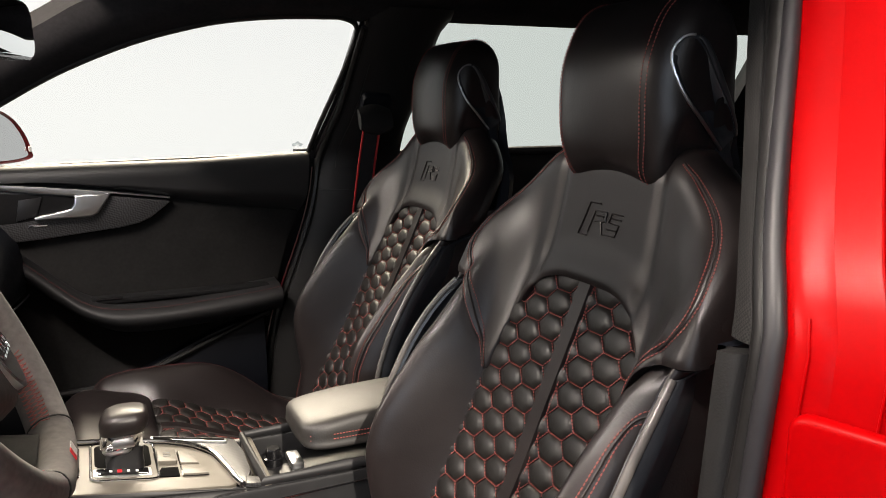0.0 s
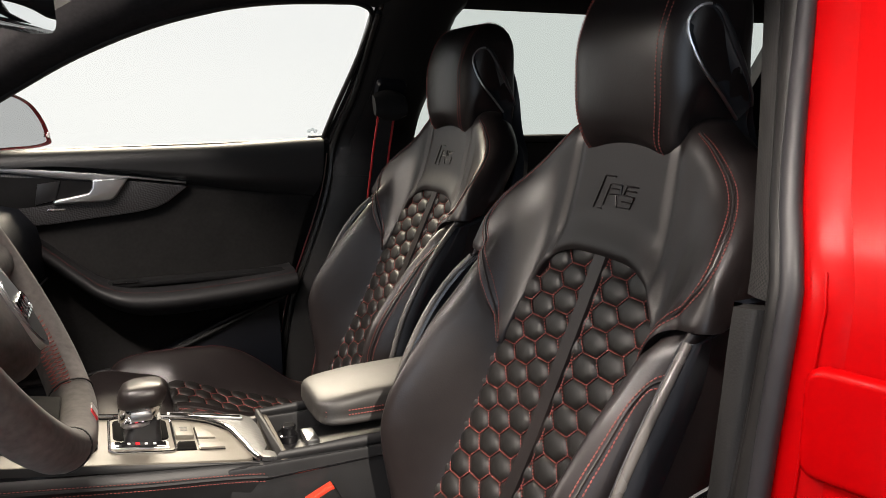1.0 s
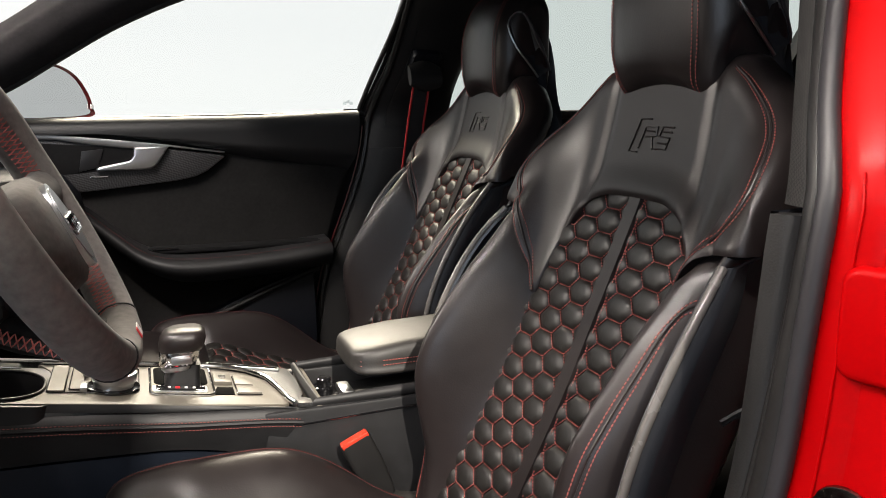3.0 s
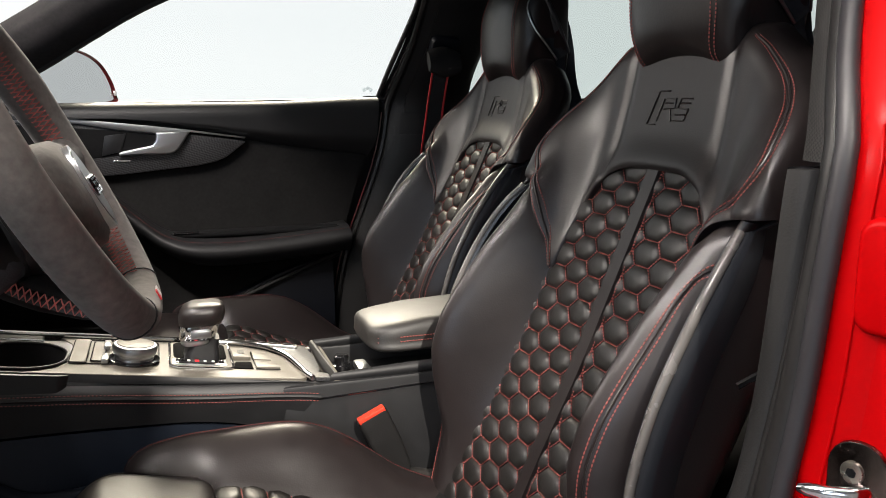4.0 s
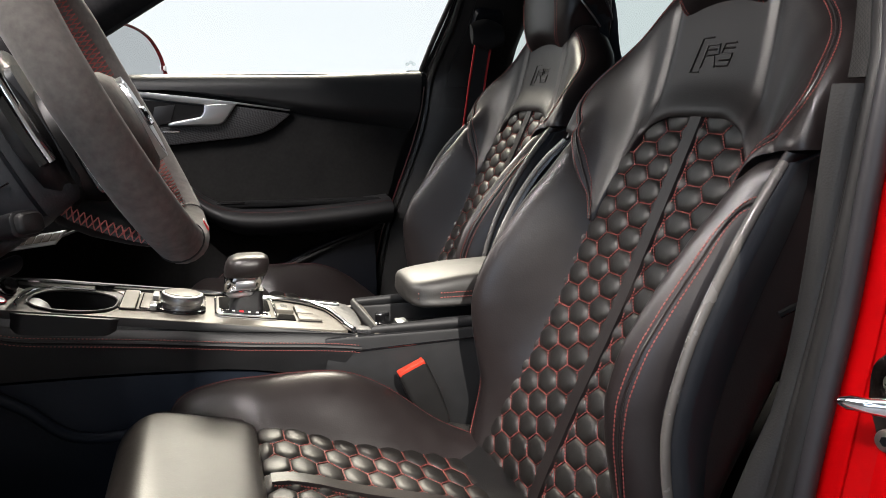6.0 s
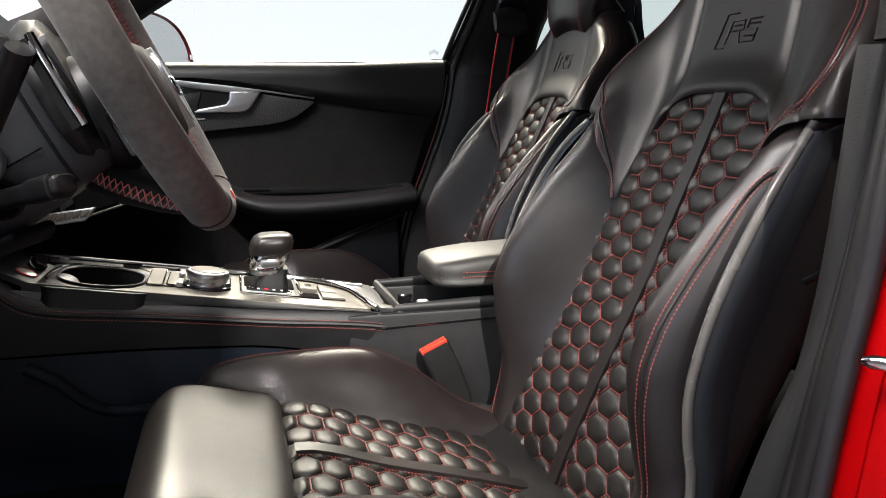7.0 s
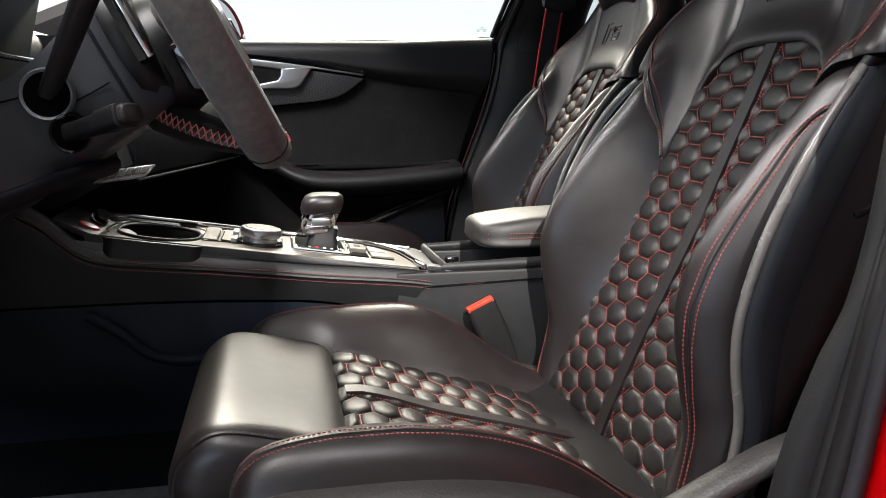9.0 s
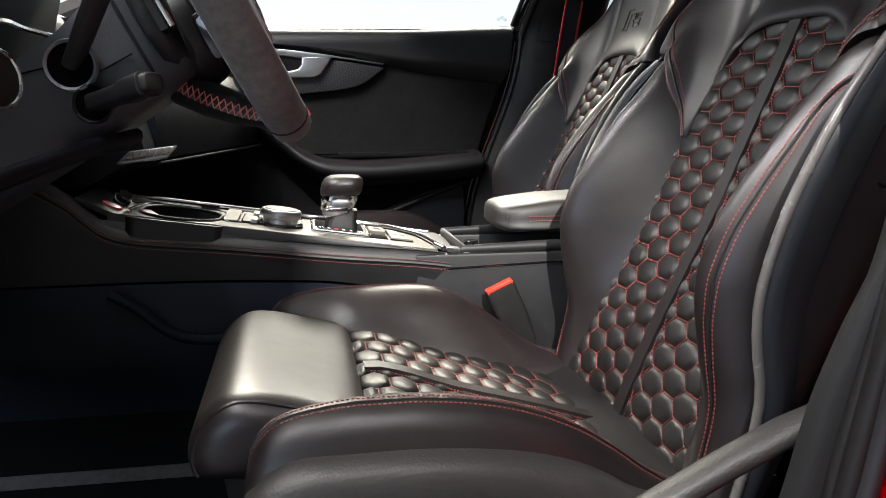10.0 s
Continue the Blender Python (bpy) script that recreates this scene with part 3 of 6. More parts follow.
lever = single("release_lever", tube([V(0.440, 0.502, 0.772), V(0.452, 0.500, 0.778), V(0.470, 0.497, 0.786)], 0.0035, 8), CHROME, "thin chrome release lever beside the pillar", "lever")

# ---- the seats ----
SY = 0.768                       # middle of the steering wheel
SEAT_Y = 0.778                   # middle of the driver's seat
NARROW = 0.957                   # the drawn half seat is this much wider than the real one
X0 = crv((0.38, 0.306), (0.46, 0.336), (0.50, 0.350), (0.54, 0.367), (0.60, 0.394), (0.66, 0.423), (0.70, 0.442), (0.79, 0.480), (0.90, 0.526), (0.935, 0.540), (0.97, 0.550), (1.015, 0.560), (1.065, 0.568), (1.12, 0.575))
C0 = crv((-0.16, 0.50), (-0.03, 0.50), (0.0, 0.513), (0.012, 0.530), (0.028, 0.540), (0.06, 0.534), (0.10, 0.520), (0.122, 0.512), (0.20, 0.490), (0.228, 0.482), (0.31, 0.457), (0.42, 0.435))
WING_AMP = crv((0.74, 0.104), (0.78, 0.092), (0.82, 0.078), (0.86, 0.066), (0.90, 0.057), (0.945, 0.050), (0.98, 0.038), (1.02, 0.019), (1.06, 0.003), (1.1, -0.008))
BOL_AMP = crv((0.40, 0.012), (0.46, 0.016), (0.50, 0.022), (0.55, 0.036), (0.60, 0.066), (0.65, 0.098), (0.69, 0.116), (0.725, 0.120), (0.76, 0.114), (0.80, 0.102), (0.825, 0.094), (0.855, 0.080), (0.90, 0.062), (0.95, 0.04))
WING_TOP = crv((0.0, 1.10), (0.09, 1.10), (0.12, 1.097), (0.145, 1.082), (0.17, 1.064), (0.19, 1.048), (0.21, 1.029), (0.23, 1.006), (0.243, 0.984), (0.251, 0.960), (0.255, 0.940), (0.257, 0.922))
ARCH = crv((0.0, 0.936), (0.05, 0.935), (0.09, 0.925), (0.115, 0.905), (0.131, 0.878), (0.140, 0.84), (0.147, 0.788), (0.155, 0.805), (0.167, 0.832), (0.181, 0.863), (0.196, 0.892), (0.212, 0.905), (0.23, 0.909), (0.257, 0.911))


def back_x(z, q):
    return X0(z) - 0.15 * q * q


BOL_WIDE = crv((0.40, 0.246), (0.75, 0.250), (0.80, 0.249), (0.85, 0.244), (0.88, 0.240), (0.905, 0.234), (0.93, 0.225), (0.96, 0.215))
BOL_SHAPE = crv((0.148, 0.0), (0.160, 0.17), (0.174, 0.50), (0.188, 0.81), (0.199, 0.96), (0.210, 1.0), (0.224, 0.95), (0.240, 0.84), (0.254, 0.68), (0.264, 0.48))


def bolster_f(a, z):
    """How far the bolster stands before the middle of the backrest."""
    q = a if a < 0.202 else 0.202 + (a - 0.202) * 0.07 / (BOL_WIDE(z) - 0.202)
    return BOL_AMP(z) * BOL_SHAPE(min(max(q, 0.148), 0.264))


def wing_f(a, z):
    """How far the wing stands before the middle of the backrest."""
    f = WING_AMP(z) * step(0.132, 0.232, a) + 0.006 - 0.0085 * step(0.15, 0.21, a)
    # flush with the bolster along their common seam
    near = (1 - step(0.0, 0.075, z - ARCH(max(a, 0.148)))) * step(0.138, 0.152, a)
    return f + near * max(bolster_f(a, z) - f, 0)


def wing_point(q, v):
    a = abs(q)
    zb, zt = ARCH(a), WING_TOP(a)
    z = zb + (zt - zb) * v
    lip = (1 - step(0.0, 0.05, z - zb)) * (1 - step(0.110, 0.138, a))
    f = 0.008 * lip + wing_f(a, z)
    # the crease between the middle panel and the wing
    f -= 0.004 * math.exp(-((a - (0.098 + 0.06 * (1.06 - z))) / 0.007) ** 2) * step(0.90, 0.93, z)
    # rounding back to the shell at the outline, and down to the quilt below
    d = min((zt - z) * 0.8, (0.262 - a) * 1.2)
    r = 0.030
    if d < r:
        f -= r - math.sqrt(max(r * r - (r - max(d, 0)) ** 2, 0))
    e = (z - zb)
    if e < 0.012:
        f -= 0.004 * (1 - e / 0.012) ** 2
    return V(back_x(z, q) - f, SEAT_Y + q, z)


def wing_line(pts, lift=0.0008):
    """A line on the upper panel through (q, z) points."""
    out = []
    for p in smooth_line([(q, z, 0) for q, z in pts], 6):
        a = abs(p.x)
        zb, zt = ARCH(a), WING_TOP(a)
        w = wing_point(p.x, min(max((p.y - zb) / (zt - zb), 0), 1))
        out.append(w + V(-lift, 0, 0))
    return out


def bolster_ring(z, side):
    A = BOL_AMP(z)
    x = X0(z)
    ctrl = [(0.130, -0.03), (0.148, -0.006), (0.160, 0.17 * A), (0.174, 0.50 * A), (0.188, 0.81 * A), (0.199, 0.96 * A), (0.210, A), (0.224, 0.95 * A), (0.240, 0.84 * A), (0.254, 0.68 * A), (0.264, 0.48 * A),
            (0.270, 0.22 * A), (0.272, -0.03), (0.23, -0.05), (0.16, -0.05)]
    out = []
    for p in smooth_line([(q, f, 0) for q, f in ctrl], 3, closed=True):
        q, f = p.x, p.y
        # the bolster dives under the wing above their common seam
        q = q if q < 0.202 else 0.202 + (q - 0.202) * (BOL_WIDE(z) - 0.202) / 0.07
        d = ARCH(max(q, 0.148)) - z
        soft = 1.0 if side < 0 else 0.3 * step(0.185, 0.225, q)
        if f > -0.02 and d < 0.010 + 0.045 * soft:
            f = min(f, wing_f(q, z) - 0.007 - 0.006 * soft + (0.010 + 0.045 * soft) * step(-0.003, 0.010 + 0.045 * soft, d))
        out.append(V(x - f, SEAT_Y + side * q, z))
    return out



def bolster_line(z, k, side, lift=0.001):
    """A point of the bolster's skin: k runs from its inner edge over the ridge to the outside."""
    A = BOL_AMP(z)
    q = 0.148 + k * 0.12
    ctrl = crv((0.148, -0.006), (0.160, 0.17 * A), (0.174, 0.50 * A), (0.188, 0.81 * A), (0.199, 0.96 * A), (0.210, A), (0.224, 0.95 * A), (0.240, 0.84 * A), (0.254, 0.68 * A), (0.264, 0.48 * A))
    f = ctrl(q)
    q = q if q < 0.202 else 0.202 + (q - 0.202) * (BOL_WIDE(z) - 0.202) / 0.07
    return V(X0(z) - f - lift, SEAT_Y + side * q, z + 0.0005)


CUSH_TOP = crv((-0.098, 0.500), (-0.092, 0.540), (-0.083, 0.562), (-0.062, 0.578), (-0.033, 0.585), (0.006, 0.589), (0.045, 0.589), (0.085, 0.586), (0.126, 0.579), (0.163, 0.568), (0.201, 0.551), (0.234, 0.530), (0.269, 0.504), (0.30, 0.486), (0.34, 0.468), (0.40, 0.45))


def cush_top(x, side):
    return CUSH_TOP(x) + (0.010 * math.exp(-((x - 0.15) / 0.07) ** 2) if side > 0 else 0)


def cush_ring(x, side):
    t, c = cush_top(x, side), C0(x)
    ctrl = [(0.125, c - 0.04), (0.140, c - 0.002), (0.160, c + 0.34 * (t - c)), (0.181, c + 0.68 * (t - c)), (0.202, c + 0.91 * (t - c)), (0.220, t), (0.236, t - 0.002), (0.250, t - 0.011),
            (0.261, t - 0.028), (0.266, t - 0.055), (0.262, 0.40), (0.20, 0.38), (0.13, 0.40)]
    return [V(x, SEAT_Y + side * p.x, p.y) for p in smooth_line([(q, z, 0) for q, z in ctrl], 3, closed=True)]


def cush_line(x, q, side, lift=0.0006):
    """A point on the bolster's upper skin at q from the seat's middle."""
    pts = sorted((abs(p.y - SEAT_Y), p.z) for p in cush_ring(x, side) if p.z > cush_top(x, side) - 0.05)
    return V(x, SEAT_Y + side * q, float(np.interp(q, [p[0] for p in pts], [p[1] for p in pts])) + lift)


HEAD = smooth_line([(0.560, 1.048, 0), (0.545, 1.070, 0), (0.538, 1.120, 0), (0.538, 1.178, 0), (0.549, 1.218, 0), (0.565, 1.246, 0), (0.588, 1.261, 0), (0.610, 1.262, 0),
                    (0.630, 1.250, 0), (0.643, 1.222, 0), (0.650, 1.150, 0), (0.650, 1.080, 0), (0.645, 1.040, 0), (0.60, 1.030, 0)], 4, closed=True)
HEAD_MID = sum((p for p in HEAD), V(0, 0, 0)) / len(HEAD)


def head_point(p, q, grow=0.0):
    a = abs(q)
    shrink = 0.038 * (1 - math.sqrt(max(1 - max((a - 0.078) / 0.038, 0) ** 2, 0)))
    d = (HEAD_MID - p)
    o = p + d.normalized() * (shrink - grow) + V(1.0 * q * q - 0.003, 0.024 * max(1 - (q / 0.10) ** 2, 0) * step(1.105, 1.045, p.y), 0)
    return V(o.x, SEAT_Y + q * (1 - 0.14 * step(1.12, 1.04, p.y)), o.y)


HEX_COL, HEX_ROW = 0.0425, 0.0318        # pitch of the columns and along a column
HEX_A, HEX_H = HEX_COL / 1.5, HEX_ROW / math.sqrt(3)


def hex_mesh(name, height, mat):
    """A puffed six-sided pad, pointed to both sides, with its seam edge below."""
    bm = bmesh.new()
    rings = []
    for s, h in ((0.975, -0.004), (0.950, 0.30 * height), (0.84, 0.72 * height), (0.55, 0.96 * height)):
        rings.append([bm.verts.new((HEX_A * s * math.cos(math.pi / 3 * i), HEX_H * s * math.sin(math.pi / 3 * i), h)) for i in range(6)])
    top = bm.verts.new((0, 0, height))
    for a, b in zip(rings, rings[1:]):
        for i in range(6):
            bm.faces.new((a[i], a[(i + 1) % 6], b[(i + 1) % 6], b[i]))
    for i in range(6):
        bm.faces.new((rings[-1][i], rings[-1][(i + 1) % 6], top))
    bmesh.ops.recalc_face_normals(bm, faces=bm.faces)
    me = bpy.data.meshes.new(name)
    bm.to_mesh(me)
    bm.free()
    for p in me.polygons:
        p.use_smooth = True
    me.materials.append(mat)
    return me


HEX_PAD = hex_mesh("hexagon_pad", 0.0070, QUILT_LEATHER)


def quilt(parent, place, s0, s1, inside):
    """Columns of hexagons over a strip of (s, q); place(s, q) gives the point, the way up and the way out."""
    edges, rng = [], random.Random(4)
    pads = []
    for j in range(-4, 5):
        for i in range(int((s1 - s0) / HEX_ROW) + 2):
            s = s0 + (i - 0.5 * (j % 2 == 0)) * HEX_ROW
            q = j * HEX_COL
            if not inside(s, q):
                continue
            o, up, out = place(s, q)
            pads.append(basis(o, up.cross(out), up, out) @ Matrix.Rotation(radians(rng.uniform(-1.2, 1.2)), 4, "Z") @ Matrix.Diagonal((1, 1, rng.uniform(0.88, 1.08), 1)))
            corner = []
            for k in range(6):
                a = math.pi / 3 * k
                c, _, n = place(s + HEX_H * math.sin(a), q + HEX_A * math.cos(a))
                corner.append(c + n * 0.0036)
            for k in range(6):
                mid = (corner[k] + corner[(k + 1) % 6]) / 2
                if abs(mid.y - SEAT_Y) > 0.009 and all((mid - e[2]).length > 0.004 for e in edges):
                    edges.append((corner[k], corner[(k + 1) % 6], mid))
    part("quilt_stitching", dashes([(a, b) for a, b, _ in edges], 0.0043, 0.70, 0.00085), RED_THREAD, parent, "red hexagon stitching", normals=False)["kind"] = "stuff"
    return pads


def set_pads(parent, pads):
    for m in pads:
        ob = new("hexagon_pad", HEX_PAD)
        ob.parent = parent
        ob.matrix_basis = Matrix.Translation(-ORIGIN[parent]) @ m


def emblem(parent):
    """A slanted bracket and two open figures, pressed into the leather."""
    def w(a, b):
        # a: across from the passenger's side, b: up, both from the middle
        q = -0.002 - a
        z = 1.008 + b
        zb, zt = ARCH(abs(q)), WING_TOP(abs(q))
        return wing_point(q, (z - zb) / (zt - zb)) + V(-0.0006, 0, 0)
    lines = [[(-0.012, 0.018), (-0.034, 0.018), (-0.044, -0.018), (-0.026, -0.018)],
             [(-0.026, -0.014), (-0.020, 0.010), (0.004, 0.010), (0.005, 0.000), (-0.018, -0.001)], [(-0.004, -0.001), (0.003, -0.014)], [(-0.016, 0.005), (-0.001, 0.005)],
             [(0.036, 0.010), (0.014, 0.010), (0.011, 0.000), (0.032, -0.001), (0.029, -0.013), (0.008, -0.013)], [(0.034, 0.005), (0.016, 0.005)], [(0.028, -0.007), (0.010, -0.007)]]
    return weld(*[tube([w(a * 1.02 + 0.12 * b, b * 1.1) for a, b in line], 0.0010, 6) for line in lines])


def seat():
    s = thing("sport_seat", (0.15, SEAT_Y, 0.30), "black leather sport seat with red hexagon stitching and integrated headrest", "car seat", "front seats")
    # upper panel with its wings
    qs = sorted(set([round(v, 4) for v in span(-0.257, 0.257, 93)]))
    wing = part("upper_backrest", surf(wing_point, qs, [0, 0.006, 0.015, 0.03, 0.05, 0.08] + span(0.12, 0.88, 22) + [0.92, 0.95, 0.97, 0.985, 0.995, 1.0], (0.016, 0, 0)), BLACK_LEATHER, s, "smooth black leather shoulder panel", 70)
    part("pressed_emblem", emblem(s), BLACK_LEATHER, wing, "pressed emblem in the leather")
    lines = []
    for side in (1, -1):
        for off in (0.0, 1.0):
            lines.append(wing_line([(side * (q - e * off), z) for q, z, e in ((0.149, 0.797, 0.002), (0.160, 0.822, 0.005), (0.172, 0.850, 0.0065), (0.186, 0.880, 0.008), (0.202, 0.905, 0.009), (0.221, 0.925, 0.010), (0.234, 0.943, 0.010), (0.2385, 0.956, 0.010), (0.2375, 0.972, 0.010), (0.227, 0.996, 0.010), (0.209, 1.019, 0.009), (0.185, 1.042, 0.008), (0.152, 1.068, 0.007), (0.126, 1.084, 0.006))]))
        part("seam_piping", tube([(a + b) / 2 + V(0.0004, 0, 0) for a, b in zip(lines[-1], lines[-2])], 0.0017, 6), BLACK_LEATHER, wing)
    part("seam_stitching", dashes(lines, 0.0044, 0.68, 0.0007), RED_THREAD, wing, "red double seam", normals=False)["kind"] = "stuff"
    # thick rolls round the shoulders, behind the seams
    for side in (1, -1):
        path = []
        for q in [0.100, 0.112, 0.125, 0.14, 0.155, 0.17, 0.185, 0.20, 0.215, 0.23, 0.240, 0.248, 0.253, 0.2565]:
            path.append((q, WING_TOP(q) - 0.004))
        path += [(0.2555, 0.916), (0.252, 0.911)]
        rings = []
        for i, (q, z) in enumerate(path):
            a, b = path[max(i - 1, 0)], path[min(i + 1, len(path) - 1)]
            t = V(b[0] - a[0], b[1] - a[1], 0).normalized()
            n = V(-t.y, t.x, 0)
            if n.y < 0:
                n = -n
            qc, zc = q - n.x * 0.018 * (1 if n.x > 0 else -1) * (1 if n.x > 0 else 1), z - n.y * 0.018
            xf = back_x(zc, qc) - wing_f(qc, zc) + 0.006
            k = step(-1, 3, i) * (1 - 0.75 * step(len(path) - 4, len(path) - 1, i))
            dp, rr = 0.034 * k, 0.0195 * k
            rings.append([V(xf + dp - dp * math.cos(p), SEAT_Y + side * (qc + n.x * rr * math.sin(p)), zc + n.y * rr * math.sin(p)) for p in [2 * math.pi * k / 20 for k in range(20)]])
        part("shoulder_roll", loft(rings), BLACK_LEATHER, s, "thick black leather shoulder edge", 60)
    # lower side bolsters
    for side in (1, -1):
        b = part("side_bolster", loft([bolster_ring(z, side) for z in span(0.40, 0.955, 60)]), BLACK_LEATHER, s, "smooth black leather side bolster", 60)
        lines = []
        for off in (0.0, 0.085):
            zk = smooth_line([(z - off * e, k + off * (1 - e / 0.13 * 0.9), 0) for z, k, e in ((0.42, 0.62, 0), (0.50, 0.62, 0), (0.55, 0.62, 0), (0.60, 0.62, 0), (0.64, 0.63, 0), (0.68, 0.65, 0), (0.74, 0.67, 0), (0.79, 0.68, 0), (0.82, 0.69, 0.01), (0.842, 0.70, 0.03), (0.857, 0.74, 0.07), (0.866, 0.81, 0.12), (0.869, 0.92, 0.13))], 6)
            lines.append([bolster_line(p.x, p.y + (0.16 if side > 0 else 0), side) for p in zk])
        part("seam_stitching", dashes(lines, 0.0046, 0.72, 0.0008), RED_THREAD, b, "red double seam", normals=False)["kind"] = "stuff"
        part("seam_piping", tube([(lines[0][i] + lines[1][i]) / 2 for i in range(0, len(lines[0]) - 1)], 0.0016, 6), BLACK_LEATHER, b)
    # headrest
    qh = [-0.116, -0.1155, -0.114, -0.111, -0.106, -0.098, -0.089, -0.078, -0.05, -0.02]
    qh = qh + [0.0] + [-v for v in qh[::-1]]
    h = part("headrest", loft([[head_point(p, q) for p in HEAD] for q in qh]), BLACK_LEATHER, s, "smooth black leather headrest", 60)
    front = [p for p in HEAD[:40]]
    lines = [[head_point(p, side * q, 0.0012) for p in front[1:34]] for side in (1, -1) for q in (0.080, 0.087)]
    part("seam_stitching", dashes(lines, 0.0044, 0.68, 0.0007), RED_THREAD, h, "red double seam", normals=False)["kind"] = "stuff"
    for side in (1, -1):
        loop = smooth_line([(0.611, 1.097, 0), (0.586, 1.125, 0), (0.566, 1.147, 0), (0.555, 1.167, 0), (0.550, 1.187, 0), (0.553, 1.203, 0), (0.564, 1.214, 0), (0.577, 1.212, 0), (0.590, 1.195, 0), (0.606, 1.168, 0), (0.626, 1.135, 0), (0.640, 1.112, 0)], 5)

        def on_side(p, inset, out, mid=V(0.592, 1.155, 0)):
            o = p.lerp(mid, inset)
            d = min(min((V(h_.x, h_.y, 0) - V(o.x, o.y, 0)).length for h_ in HEAD) / 0.038, 1)
            return V(o.x + 0.010, SEAT_Y + side * (0.078 + 0.038 * math.sqrt(1 - (1 - d) ** 2) + out), o.y)
        part("recess_ring", tube([on_side(p, 0, 0.0015) for p in loop[:34]], 0.0021, 8), SATIN_METAL, h, "satin ring round the recess")
        part("recess_plate", loft([[on_side(p, g, o) for p in loop] for g, o in ((0.0, 0.0035), (0.12, 0.001), (0.35, -0.006), (0.7, -0.009), (0.96, -0.010))], cap=False), SATIN_SHELL, h, "satin dark hollow in the headrest", 60)
        # added strip shaped like the shiny highlight on the shell's edge
        part("recess_glint", tube([on_side(p, 0, 0.003) for p in loop[34:]], lambda k: 0.0030 + 0.0030 * math.sin(math.pi * min(k * 1.3, 1)), 10, flat=0.6), EDGE_GLINT, h, "metal strip standing for the highlight on the shell edge")
    # quilted middle
    part("backrest_quilt_ground", surf(lambda z, q: V(back_x(z, q) + 0.001, SEAT_Y + q, z), span(0.40, 0.955, 30), span(-0.165, 0.165, 12), (0.03, 0, 0)), QUILT_BASE, s, "dark red ground of the quilting")

    def on_back(l, q):
        z = 0.901 + l * 0.921
        up = V(X0(z + 0.01) - X0(z - 0.01), 0, 0.02).normalized()
        out = V(-up.z, 0, up.x)
        return V(back_x(z, q), SEAT_Y + q, z), up, out
    pads = quilt(s, on_back, -16 * HEX_ROW, 1.6 * HEX_ROW, lambda l, q: abs(q) < 0.18 and 0.901 + l * 0.921 < ARCH(min(abs(q), 0.14)) + 0.012)
    strip = part("backrest_strip", surf(lambda z, q: V(back_x(z, q) - 0.0098 + (0.005 if abs(q) > 0.0115 else 0), SEAT_Y + q, z), span(0.42, 0.945, 40), [-0.0125, -0.0112, -0.005, 0, 0.005, 0.0112, 0.0125], (0.006, 0, 0)), BLACK_LEATHER, s, "plain leather middle strip")
    part("strip_stitching", dashes([[V(back_x(z, 0) - 0.0058, SEAT_Y + d, z) for z in span(0.43, 0.937, 40)] for d in (-0.0150, 0.0150)], 0.004, 0.7, 0.0009), RED_THREAD, strip, "red seam", normals=False)["kind"] = "stuff"
    # cushion
    part("cushion_quilt_ground", surf(lambda x, q: V(x, SEAT_Y + q, C0(x) + 0.10 * q * q), span(0.0, 0.44, 28), span(-0.155, 0.155, 12), (0, 0, -0.05)), QUILT_BASE, s, "dark red ground of the quilting")

    def on_cushion(l, q):
        x = 0.033 + l * 0.965
        up = V(0.02, 0, C0(x + 0.01) - C0(x - 0.01)).normalized()
        return V(x, SEAT_Y + q, C0(x) + 0.10 * q * q), up, V(-up.z, 0, up.x)
    pads += quilt(s, on_cushion, 0.0, 10.2 * HEX_ROW, lambda l, q: abs(q) < 0.16 and l > -0.02)
    strip = part("cushion_strip", surf(lambda x, q: V(x, SEAT_Y + q, C0(x) + 0.0098 - (0.005 if abs(q) > 0.0115 else 0)), span(0.024, 0.36, 20), [-0.0125, -0.0112, -0.005, 0, 0.005, 0.0112, 0.0125], (0, 0, -0.006)), BLACK_LEATHER, s, "plain leather middle strip")
    part("strip_stitching", dashes([[V(x, SEAT_Y + d, C0(x) + 0.0058) for x in span(0.026, 0.34, 20)] for d in (-0.0150, 0.0150)], 0.004, 0.7, 0.0009), RED_THREAD, strip, "red seam", normals=False)["kind"] = "stuff"
    part("cushion_tail", surf(lambda x, q: V(x, SEAT_Y + q, C0(x) + 0.012 + 0.10 * q * q - 0.010 * (1 - step(0.350, 0.360, x))), span(0.350, 0.45, 10), span(-0.16, 0.16, 9), (0, 0, -0.03)), BLACK_LEATHER, s)
    for side in (1, -1):
        xs = [-0.098, -0.097, -0.095, -0.092, -0.088, -0.083, -0.076] + span(-0.07, 0.40, 32)
        b = part("cushion_bolster", loft([cush_ring(x, side) for x in xs]), BLACK_LEATHER, s, "smooth black leather thigh bolster", 60)
        lines = [[cush_line(x, (0.230 if side < 0 else 0.240) + o, side) for x in span(-0.088, 0.33, 60)] for o in (-0.006, 0.006)]
        part("seam_piping", tube([(p + r) / 2 - V(0, 0, 0.0004) for p, r in zip(*lines)], 0.0022, 6), BLACK_LEATHER, b)
        part("seam_stitching", dashes(lines, 0.0044, 0.68, 0.0007), RED_THREAD if side < 0 else DULL_THREAD, b, "red double seam", normals=False)["kind"] = "stuff"
